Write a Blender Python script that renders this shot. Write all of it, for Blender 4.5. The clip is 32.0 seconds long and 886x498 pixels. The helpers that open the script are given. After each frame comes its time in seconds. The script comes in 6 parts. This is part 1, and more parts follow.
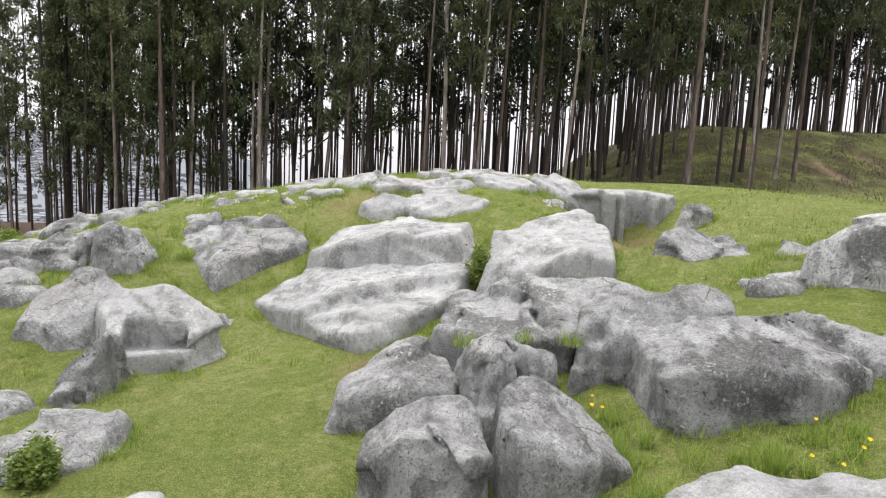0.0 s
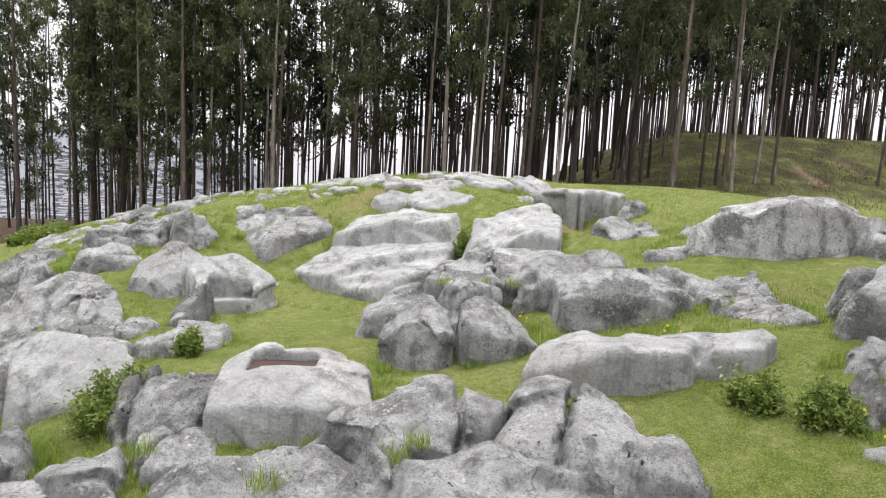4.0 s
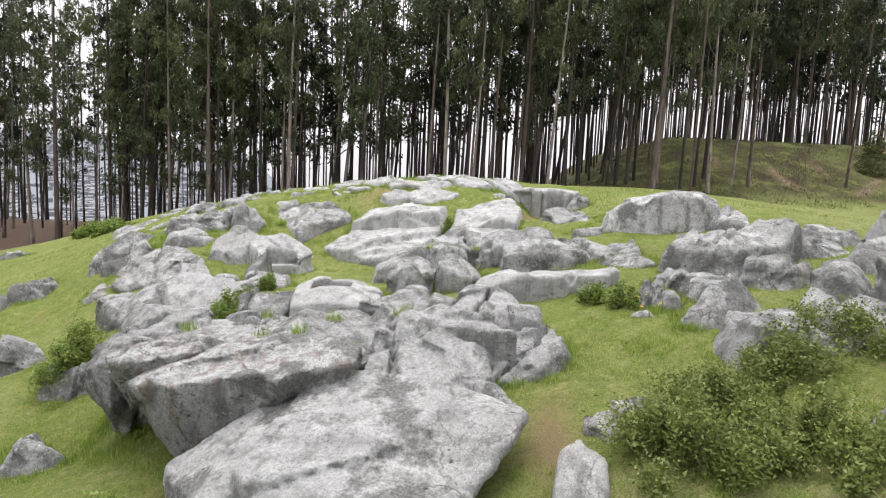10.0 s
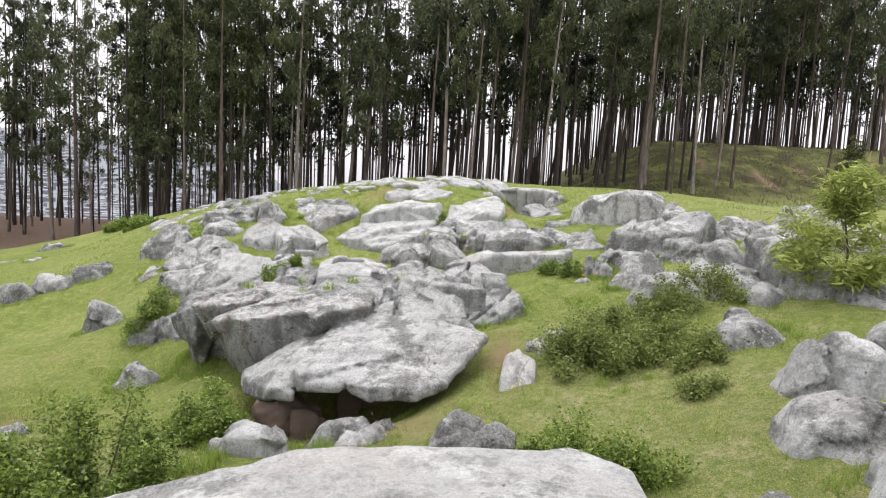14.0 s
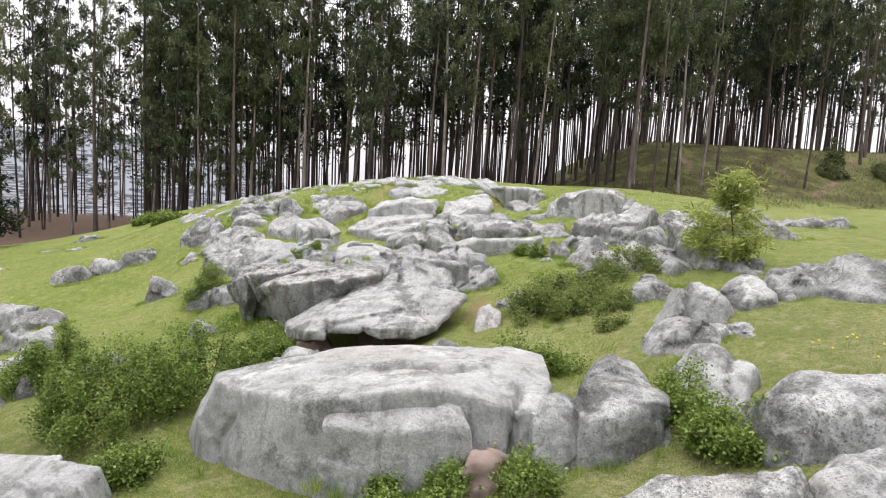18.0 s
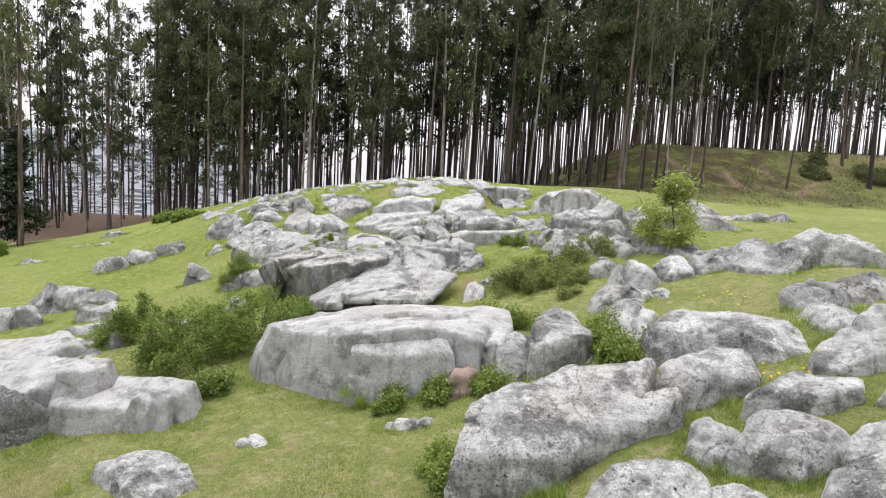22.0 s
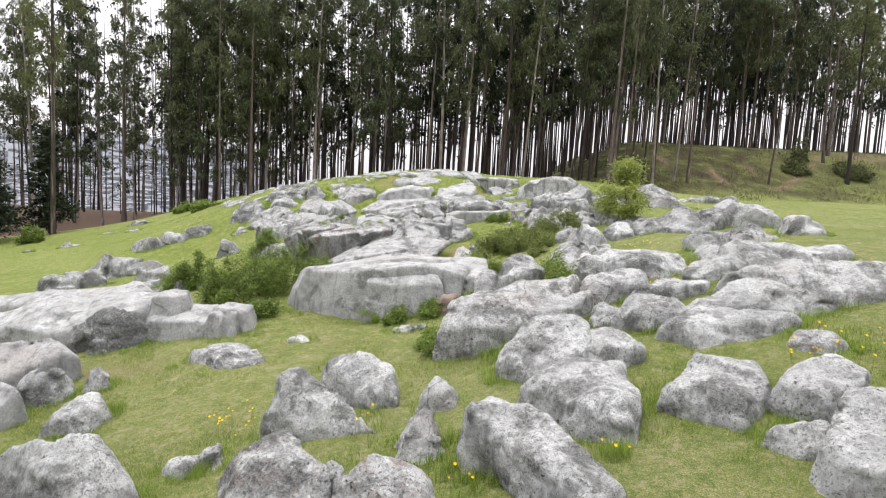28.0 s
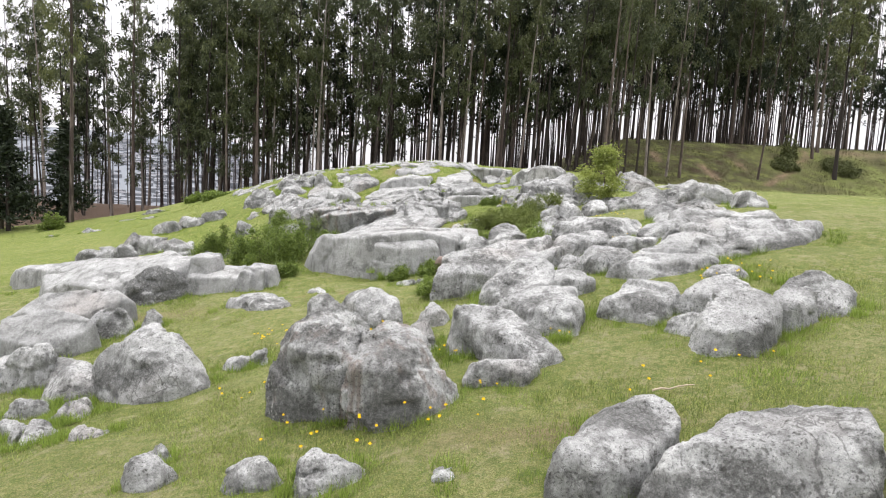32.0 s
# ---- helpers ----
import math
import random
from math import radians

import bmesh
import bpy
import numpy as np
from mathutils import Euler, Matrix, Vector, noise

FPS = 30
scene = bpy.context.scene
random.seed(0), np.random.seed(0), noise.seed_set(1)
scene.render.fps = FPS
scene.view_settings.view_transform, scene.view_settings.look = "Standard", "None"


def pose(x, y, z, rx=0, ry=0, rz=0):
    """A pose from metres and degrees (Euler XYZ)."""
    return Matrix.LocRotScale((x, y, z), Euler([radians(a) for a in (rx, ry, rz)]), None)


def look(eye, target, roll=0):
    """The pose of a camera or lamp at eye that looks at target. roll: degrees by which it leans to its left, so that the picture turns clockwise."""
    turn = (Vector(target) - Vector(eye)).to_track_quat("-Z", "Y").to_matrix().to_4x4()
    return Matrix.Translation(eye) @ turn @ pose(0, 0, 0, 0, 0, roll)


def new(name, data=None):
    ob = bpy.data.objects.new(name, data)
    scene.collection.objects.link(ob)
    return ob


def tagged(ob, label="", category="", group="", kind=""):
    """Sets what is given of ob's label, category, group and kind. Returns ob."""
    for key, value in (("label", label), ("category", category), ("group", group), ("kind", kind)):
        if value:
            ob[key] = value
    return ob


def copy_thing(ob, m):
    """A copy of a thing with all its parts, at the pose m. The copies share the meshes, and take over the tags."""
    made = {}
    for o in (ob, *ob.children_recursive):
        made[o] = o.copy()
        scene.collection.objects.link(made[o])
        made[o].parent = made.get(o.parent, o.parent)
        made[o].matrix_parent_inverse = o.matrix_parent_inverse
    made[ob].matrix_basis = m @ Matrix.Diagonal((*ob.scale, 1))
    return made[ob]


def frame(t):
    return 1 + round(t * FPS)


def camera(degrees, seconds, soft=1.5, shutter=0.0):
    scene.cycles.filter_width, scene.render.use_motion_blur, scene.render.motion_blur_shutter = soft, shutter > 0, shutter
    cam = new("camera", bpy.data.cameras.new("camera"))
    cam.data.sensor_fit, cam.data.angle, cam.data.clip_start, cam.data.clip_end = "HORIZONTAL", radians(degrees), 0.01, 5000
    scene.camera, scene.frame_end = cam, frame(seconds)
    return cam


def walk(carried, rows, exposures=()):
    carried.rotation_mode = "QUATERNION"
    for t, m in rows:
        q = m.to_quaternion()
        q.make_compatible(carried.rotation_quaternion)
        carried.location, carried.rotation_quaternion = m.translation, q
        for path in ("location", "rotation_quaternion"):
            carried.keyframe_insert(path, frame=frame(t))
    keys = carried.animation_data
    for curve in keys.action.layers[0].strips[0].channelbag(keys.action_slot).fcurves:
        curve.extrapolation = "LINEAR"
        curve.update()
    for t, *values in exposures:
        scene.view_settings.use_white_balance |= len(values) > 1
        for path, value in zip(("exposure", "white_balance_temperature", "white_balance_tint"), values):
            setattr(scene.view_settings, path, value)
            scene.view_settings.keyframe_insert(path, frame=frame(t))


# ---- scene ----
cam = camera(73.0, 32.0, 1.15)
PATH = [
    (0, (0.000, 0.000, 3.500), (-0.001, 1.986, 3.268), 2.12),
    (1, (0.056, -0.794, 3.482), (0.052, 1.193, 3.253), 2.18),
    (2, (0.116, -1.569, 3.471), (0.109, 0.418, 3.244), 2.30),
    (3, (0.153, -2.380, 3.475), (0.146, -0.393, 3.249), 2.41),
    (3.5, (0.190, -2.781, 3.471), (0.181, -0.794, 3.245), 2.47),
    (5.5, (0.367, -4.348, 3.464), (0.349, -2.360, 3.239), 2.67),
    (6.5, (0.432, -5.095, 3.454), (0.413, -3.108, 3.229), 2.77),
    (7.5, (0.500, -5.879, 3.455), (0.480, -3.892, 3.230), 2.79),
    (8.5, (0.591, -6.639, 3.446), (0.568, -4.652, 3.223), 2.65),
    (9.5, (0.689, -7.368, 3.411), (0.660, -5.380, 3.194), 2.45),
    (10.5, (0.775, -8.049, 3.393), (0.740, -6.061, 3.179), 2.32),
    (11.5, (0.863, -8.809, 3.386), (0.825, -6.821, 3.172), 2.29),
    (12.5, (0.932, -9.590, 3.388), (0.892, -7.602, 3.174), 2.39),
    (13.5, (0.978, -10.345, 3.370), (0.940, -8.356, 3.158), 2.54),
    (14.5, (1.034, -11.110, 3.353), (0.998, -9.121, 3.142), 2.60),
    (16.5, (1.162, -12.732, 3.361), (1.125, -10.744, 3.147), 2.70),
    (17.5, (1.226, -13.565, 3.375), (1.187, -11.577, 3.160), 2.74),
    (18.5, (1.315, -14.347, 3.383), (1.275, -12.360, 3.166), 2.74),
    (19.5, (1.381, -15.104, 3.400), (1.340, -13.116, 3.183), 2.72),
    (20.5, (1.414, -15.808, 3.382), (1.373, -13.820, 3.166), 2.75),
    (21.5, (1.452, -16.488, 3.384), (1.412, -14.500, 3.169), 2.76),
    (22.5, (1.477, -17.092, 3.379), (1.439, -15.104, 3.163), 2.76),
    (23.5, (1.540, -17.754, 3.372), (1.500, -15.766, 3.156), 2.74),
    (24.5, (1.610, -18.311, 3.311), (1.569, -16.323, 3.097), 2.72),
    (25.5, (1.650, -18.846, 3.219), (1.609, -16.857, 3.006), 2.73),
    (27.5, (1.744, -19.918, 2.929), (1.703, -17.930, 2.716), 2.69),
    (28.5, (1.773, -20.469, 2.808), (1.733, -18.481, 2.594), 2.69),
    (29.5, (1.815, -20.993, 2.691), (1.775, -19.005, 2.475), 2.71),
    (30.5, (1.865, -21.522, 2.559), (1.824, -19.534, 2.343), 2.75),
    (31.5, (1.908, -22.096, 2.426), (1.868, -20.108, 2.209), 2.82),
    (32, (1.928, -22.400, 2.371), (1.888, -20.412, 2.153), 2.85),
]
walk(cam, [(t, look(eye, target, roll)) for t, eye, target, roll in PATH], [(0, 0.70, 6440, 14), (32, 0.70, 6440, 14)])

# ---- light ----
SUN_EL, SUN_ROT = radians(76), radians(335)
world = bpy.data.worlds.new("overcast_sky")
scene.world = world
world.use_nodes = True
wn, wl = world.node_tree.nodes, world.node_tree.links
wn.clear()
sky = wn.new("ShaderNodeTexSky")
sky.sky_type, sky.sun_disc = "NISHITA", False
sky.sun_elevation, sky.sun_rotation = SUN_EL, SUN_ROT
sky.air_density, sky.dust_density = 1.6, 4.0
grey = wn.new("ShaderNodeHueSaturation")
grey.inputs["Saturation"].default_value = 0.25
grey.inputs["Value"].default_value = 0.10
cloud = wn.new("ShaderNodeMixRGB")
cloud.inputs[0].default_value = 0.85
where = wn.new("ShaderNodeTexCoord")
height = wn.new("ShaderNodeSeparateXYZ")
deck = wn.new("ShaderNodeValToRGB")
deck.color_ramp.elements[0].color, deck.color_ramp.elements[0].position = (0.64, 0.64, 0.65, 1), 0.0
deck.color_ramp.elements[1].color, deck.color_ramp.elements[1].position = (1.90, 1.90, 1.92, 1), 1.0
wl.new(where.outputs["Generated"], height.inputs[0])
wl.new(height.outputs["Z"], deck.inputs[0])
wl.new(deck.outputs[0], cloud.inputs[2])
back = wn.new("ShaderNodeBackground")
back.inputs["Strength"].default_value = 1.0
wout = wn.new("ShaderNodeOutputWorld")
wl.new(sky.outputs[0], grey.inputs["Color"])
wl.new(grey.outputs[0], cloud.inputs[1])
wl.new(cloud.outputs[0], back.inputs[0])
wl.new(back.outputs[0], wout.inputs[0])
sun_data = bpy.data.lights.new("sun", "SUN")
sun_data.energy, sun_data.angle, sun_data.color = 2.5, radians(45), (1.0, 0.97, 0.92)
sun = new("sun", sun_data)
sun.matrix_world = look((0, 0, 40), (0 - 40 * math.cos(SUN_EL) * math.sin(SUN_ROT) / math.sin(SUN_EL), -40 * math.cos(SUN_EL) * math.cos(SUN_ROT) / math.sin(SUN_EL), 0))


# ---- noise and terrain ----
def _hash(ix, iy, iz, seed):
    h = (ix * 374761393 + iy * 668265263 + iz * 2147483647 + seed * 1274126177) & 0xFFFFFFFF
    h = ((h ^ (h >> 13)) * 1274126177) & 0xFFFFFFFF
    h = ((h ^ (h >> 16)) * 2246822519) & 0xFFFFFFFF
    return ((h ^ (h >> 15)) & 0xFFFF) / 32767.5 - 1.0


def noise3(p, seed=0):
    """Smooth value noise of points, about -1 to 1."""
    i = np.floor(p).astype(np.int64)
    f = p - i
    f = f * f * f * (f * (f * 6 - 15) + 10)
    out = 0
    for a in (0, 1):
        wx = f[:, 0] if a else 1 - f[:, 0]
        for b in (0, 1):
            wy = f[:, 1] if b else 1 - f[:, 1]
            for c in (0, 1):
                wz = f[:, 2] if c else 1 - f[:, 2]
                out = out + wx * wy * wz * _hash(i[:, 0] + a, i[:, 1] + b, i[:, 2] + c, seed)
    return out


def fbm(p, octaves=4, seed=0, gain=0.5):
    out, amp = 0, 1.0
    for k in range(octaves):
        out = out + amp * noise3(p * 2.0**k + 17.3 * k, seed + k)
        amp *= gain
    return out


def smooth(v):
    v = np.clip(v, 0, 1)
    return v * v * (3 - 2 * v)


# Swells and hollows of the hill: place, radius, height.
SWELLS = [
    (2, 15, 5.5, 1.73),
    (-8, 8, 4.5, 1.63),
    (-4, -2, 4, 1.06),
    (4, 1, 4, 0.29),
    (0, -10, 4.5, 0.14),
    (7, -8, 4.5, 0.61),
    (-5, -14, 5, -0.22),
    (6, -16, 5, -0.32),
    (-20, 18, 9, 1.18),
    (16, 10, 9, 0.33),
    (-2, 6, 3.5, -0.19),
    (1.5, -4, 3, -0.72),
    (-12, -4, 6, 0.15),
    (-30, 40, 16, 0.59),
    (8, 4, 4, 0.32),
    (-4, 12, 3.5, 1.18),
    (-4.5, -0.5, 2.2, -0.97),
    (-9.5, 5, 2.5, -1.15),
    (1.5, -10, 2.5, -0.36),
    (-3, 9, 2, -1.05),
    (0, 40, 16, 2.10),
    (-3, 3, 2, 0.44),
    (-50, 40, 18, -2.90),
    (-26, 12, 7, -0.93),
    (30, 20, 14, 0.03),
    (-0.6, -1.6, 1.0, -0.85),
    (0.1, 9.5, 1.0, -0.4),
    (3.9, 12.6, 0.8, -1.25),
    (3.75, 11.1, 0.7, -0.45),
    (-0.8, -2.7, 0.6, -0.35),
    (3.1, 10.3, 0.55, -0.40),
    (-1.5, -2.25, 0.5, -0.50),
    (-12, 17, 3.2, 0.87),
    (-8, 17, 3.2, 1.22),
    (0, 17, 3.2, 0.70),
    (4, 17, 3.2, -0.49),
    (-16, 22, 3.2, 0.22),
    (-12, 22, 3.2, 0.22),
    (4, 22, 3.2, 0.24),
    (-20, 27, 3.2, 0.36),
    (-16, 27, 3.2, 0.80),
    (-12, 27, 3.2, 0.94),
    (-8, 27, 3.2, 0.17),
    (9, 14, 4.5, 0.38),
    (15, 14, 4.5, -0.28),
    (21, 14, 4.5, -0.63),
    (15, 21, 4.5, -0.31),
    (27, 21, 4.5, -0.28),
    (27, 28, 4.5, -0.40),
    (21, 35, 4.5, 0.23),
    (27, 35, 4.5, -1.73),
]


def land(x, y):
    """Height of the ground."""
    x, y = np.asarray(x, float), np.asarray(y, float)
    z = 0.030 + 2.443 * np.tanh(x / 12) + 0.243 * np.tanh((y + 4) / 16)
    for a, b, s, h in SWELLS:
        z = z + h * np.exp(-((x - a) ** 2 + (y - b) ** 2) / (2 * s * s))
    z = z + 7.0 * smooth((x - 10) / 16) * smooth((y - 41) / 22)
    # the forest falls away into the valley, the town climbs the far side
    far = np.hypot(x, y)
    brow = np.interp(x, [-50, -14, 8], [60, 64, 92])
    drop = np.maximum(smooth((y - brow) / 260), smooth((far - 220) / 700))
    valley = -135 + 330 * smooth((far - 1300) / 2600) * smooth((-x - 0.25 * y) / 500)
    return z * (1 - drop) + valley * drop


def mesh_object(name, verts, faces, mats, parent=None, smooth_shade=True, slots=None):
    me = bpy.data.meshes.new(name)
    me.from_pydata(np.asarray(verts).tolist() if isinstance(verts, np.ndarray) else verts, [], np.asarray(faces).tolist() if isinstance(faces, np.ndarray) else faces)
    for m in mats:
        me.materials.append(m)
    if slots is not None:
        me.polygons.foreach_set("material_index", slots)
    if smooth_shade:
        me.polygons.foreach_set("use_smooth", [True] * len(me.polygons))
    me.update()
    ob = new(name, me)
    if parent is not None:
        ob.parent = parent
    return ob


# ---- materials ----
def material(name, rough=0.9):
    m = bpy.data.materials.new(name)
    m.use_nodes = True
    nodes, links = m.node_tree.nodes, m.node_tree.links
    bsdf = nodes["Principled BSDF"]
    bsdf.inputs["Roughness"].default_value = rough
    bsdf.inputs["Specular IOR Level"].default_value = 0.25
    return m, nodes, links, bsdf


def place_of(nodes, links, scale=(1, 1, 1)):
    geo = nodes.new("ShaderNodeNewGeometry")
    mp = nodes.new("ShaderNodeMapping")
    mp.inputs["Scale"].default_value = scale
    links.new(geo.outputs["Position"], mp.inputs["Vector"])
    return mp.outputs[0]


def noise_of(nodes, links, vec, scale, detail=4, rough=0.55):
    n = nodes.new("ShaderNodeTexNoise")
    n.inputs["Scale"].default_value, n.inputs["Detail"].default_value, n.inputs["Roughness"].default_value = scale, detail, rough
    links.new(vec, n.inputs["Vector"])
    return n.outputs["Fac"]


def ramp_of(nodes, links, fac, stops):
    r = nodes.new("ShaderNodeValToRGB")
    e = r.color_ramp.elements
    while len(e) < len(stops):
        e.new(0.5)
    for k, (pos, col) in enumerate(stops):
        e[k].position, e[k].color = pos, (*col, 1) if len(col) == 3 else col
    links.new(fac, r.inputs[0])
    return r.outputs[0]


def mix_of(nodes, links, fac, a, b, mode="MIX"):
    m = nodes.new("ShaderNodeMixRGB")
    m.blend_type = mode
    for s, v in ((0, fac), (1, a), (2, b)):
        if isinstance(v, (int, float)):
            m.inputs[s].default_value = v
        elif isinstance(v, tuple):
            m.inputs[s].default_value = (*v, 1)
        else:
            links.new(v, m.inputs[s])
    return m.outputs[0]


def bump_of(nodes, links, bsdf, height, strength, dist, prior=None):
    b = nodes.new("ShaderNodeBump")
    b.inputs["Strength"].default_value, b.inputs["Distance"].default_value = strength, dist
    links.new(height, b.inputs["Height"])
    if prior is not None:
        links.new(prior, b.inputs["Normal"])
    links.new(b.outputs[0], bsdf.inputs["Normal"])
    return b.outputs[0]


def limestone(name="grey_limestone", crusts=1.0, tone=1.0, iron=0.0, pitted=0.0):
    """Weathered limestone; crusts: how much lichen and pitting it carries; tone: how pale the stone is; iron: rusty streaks; pitted: solution pits."""
    m, n, l, bsdf = material(name, 0.93)
    pos = place_of(n, l)
    big = noise_of(n, l, pos, 0.55, 4)
    soft = noise_of(n, l, pos, 1.3, 7, 0.62)
    mid = noise_of(n, l, pos, 4.2, 9, 0.68)
    grain = noise_of(n, l, pos, 26, 6, 0.7)
    fine = noise_of(n, l, pos, 95, 4, 0.7)
    streak = noise_of(n, l, place_of(n, l, (3.4, 3.4, 0.55)), 1.4, 7, 0.66)
    col = ramp_of(n, l, soft, [(0.30, (0.24 * tone, 0.236 * tone, 0.238 * tone)), (0.5, (0.325 * tone, 0.320 * tone, 0.323 * tone)), (0.68, (0.45 * tone, 0.444 * tone, 0.446 * tone))])
    # grey bloom in mid-sized clouds
    col = mix_of(n, l, ramp_of(n, l, mid, [(0.38, (0.55, 0.55, 0.55)), (0.50, (0, 0, 0))]), col, (0.15, 0.147, 0.146))
    # warm iron stains, dark run-off
    col = mix_of(n, l, ramp_of(n, l, big, [(0.57, (0, 0, 0)), (0.72, (0.45, 0.45, 0.45))]), col, (0.31, 0.262, 0.24))
    col = mix_of(n, l, ramp_of(n, l, streak, [(0.52, (0, 0, 0)), (0.64, (0.65, 0.65, 0.65))]), col, (0.09, 0.088, 0.087))
    if iron:
        rust = noise_of(n, l, place_of(n, l, (4.5, 4.5, 0.35)), 1.6, 6, 0.6)
        col = mix_of(n, l, ramp_of(n, l, rust, [(0.50, (0, 0, 0)), (0.62, (iron, iron, iron))]), col, (0.20, 0.135, 0.11))
    # grain of the bare stone
    col = mix_of(n, l, 0.38, col, ramp_of(n, l, fine, [(0.32, (0.22, 0.22, 0.22)), (0.68, (0.78, 0.78, 0.78))]), "OVERLAY")
    col = mix_of(n, l, 0.34, col, ramp_of(n, l, grain, [(0.34, (0.2, 0.2, 0.2)), (0.66, (0.8, 0.8, 0.8))]), "OVERLAY")
    # dark lichen crust with a rough peppered skin, in patches
    shift = 0.10 * (1 - crusts)
    patch = ramp_of(n, l, noise_of(n, l, pos, 1.35, 9, 0.66), [(0.485 + shift, (0, 0, 0)), (0.565 + shift, (0.92, 0.92, 0.92))])
    skin = ramp_of(n, l, mix_of(n, l, 0.5, grain, fine), [(0.40, (0.030, 0.029, 0.028)), (0.50, (0.105, 0.103, 0.102)), (0.60, (0.25, 0.245, 0.242))])
    col = mix_of(n, l, patch, col, skin)
    # white lichen spots in clusters
    crust = ramp_of(n, l, noise_of(n, l, pos, 1.9, 5, 0.6), [(0.53 + shift, (0, 0, 0)), (0.62 + shift, (min(1.0, crusts),) * 3)])
    wob = n.new("ShaderNodeVectorMath")
    wob.operation = "MULTIPLY_ADD"
    nz = n.new("ShaderNodeTexNoise")
    nz.inputs["Scale"].default_value = 17
    l.new(pos, nz.inputs["Vector"])
    l.new(nz.outputs["Color"], wob.inputs[0])
    wob.inputs[1].default_value = (0.09, 0.09, 0.09)
    l.new(pos, wob.inputs[2])
    spots = n.new("ShaderNodeTexVoronoi")
    spots.inputs["Scale"].default_value = 17
    l.new(wob.outputs[0], spots.inputs["Vector"])
    dab = ramp_of(n, l, spots.outputs["Distance"], [(0.22, (0.85, 0.85, 0.85)), (0.32, (0, 0, 0))])
    col = mix_of(n, l, mix_of(n, l, 1.0, crust, dab, "MULTIPLY"), col, (0.56, 0.55, 0.54))
    # fine dark pitting, in sharp specks
    speck = noise_of(n, l, pos, 48, 5, 0.75)
    col = mix_of(n, l, ramp_of(n, l, speck, [(0.40, (0.9 * crusts, 0.9 * crusts, 0.9 * crusts)), (0.43, (0, 0, 0))]), col, (0.055, 0.054, 0.053))
    # hairline joints
    joint = n.new("ShaderNodeTexVoronoi")
    joint.feature = "DISTANCE_TO_EDGE"
    joint.inputs["Scale"].default_value = 1.3
    bent = n.new("ShaderNodeVectorMath")
    bent.operation = "MULTIPLY_ADD"
    rough_way = n.new("ShaderNodeTexNoise")
    rough_way.inputs["Scale"].default_value = 2.6
    rough_way.inputs["Detail"].default_value = 6
    l.new(pos, rough_way.inputs["Vector"])
    l.new(rough_way.outputs["Color"], bent.inputs[0])
    bent.inputs[1].default_value = (0.5, 0.5, 0.8)
    l.new(pos, bent.inputs[2])
    l.new(bent.outputs[0], joint.inputs["Vector"])
    line = ramp_of(n, l, joint.outputs["Distance"], [(0.004, (max(0.0, 1.1 * (crusts - 0.25)),) * 3), (0.016, (0, 0, 0))])
    some = ramp_of(n, l, big, [(0.50, (0, 0, 0)), (0.58, (1, 1, 1))])
    line = mix_of(n, l, 1.0, line, some, "MULTIPLY")
    col = mix_of(n, l, line, col, (0.045, 0.042, 0.038))
    # small solution holes
    pits = n.new("ShaderNodeTexVoronoi")
    pits.inputs["Scale"].default_value = 9.0
    l.new(wob.outputs[0], pits.inputs["Vector"])
    hole = ramp_of(n, l, pits.outputs["Distance"], [(0.10, (0, 0, 0)), (0.20, (1, 1, 1))])
    gate = ramp_of(n, l, noise_of(n, l, pos, 2.2, 3), [(0.54 + 0.14 * (1 - crusts), (0, 0, 0)), (0.62 + 0.14 * (1 - crusts), (1, 1, 1))])
    hole = mix_of(n, l, gate, (1.0, 1.0, 1.0), hole)
    if pitted:
        small = n.new("ShaderNodeTexVoronoi")
        small.inputs["Scale"].default_value = 24.0
        l.new(wob.outputs[0], small.inputs["Vector"])
        dot = ramp_of(n, l, small.outputs["Distance"], [(0.20, (1 - pitted,) * 3), (0.36, (1, 1, 1))])
        field = ramp_of(n, l, noise_of(n, l, pos, 3.1, 5, 0.6), [(0.45, (0, 0, 0)), (0.55, (1, 1, 1))])
        hole = mix_of(n, l, 1.0, hole, mix_of(n, l, field, (1.0, 1.0, 1.0), dot), "MULTIPLY")
    tint = n.new("ShaderNodeObjectInfo")
    col = mix_of(n, l, 0.18, col, ramp_of(n, l, tint.outputs["Random"], [(0, (0.16, 0.157, 0.157)), (1, (0.38, 0.373, 0.37))]))
    # holes and pits coloured near-black
    col = mix_of(n, l, hole, (0.04, 0.036, 0.03), col)
    col = mix_of(n, l, 1.0, col, (0.972, 1.0, 0.972), "MULTIPLY")
    l.new(col, bsdf.inputs["Base Color"])
    h1 = bump_of(n, l, bsdf, hole, 0.8, 0.05)
    h2 = bump_of(n, l, bsdf, mid, 0.9, 0.03 + 0.07 * crusts, h1)
    h3 = bump_of(n, l, bsdf, grain, 1.0, 0.008 + 0.032 * crusts, h2)
    h4 = bump_of(n, l, bsdf, speck, 0.8, 0.004 + 0.014 * crusts, h3)
    bump_of(n, l, bsdf, fine, 0.8, 0.003 + 0.006 * crusts, h4)
    return m


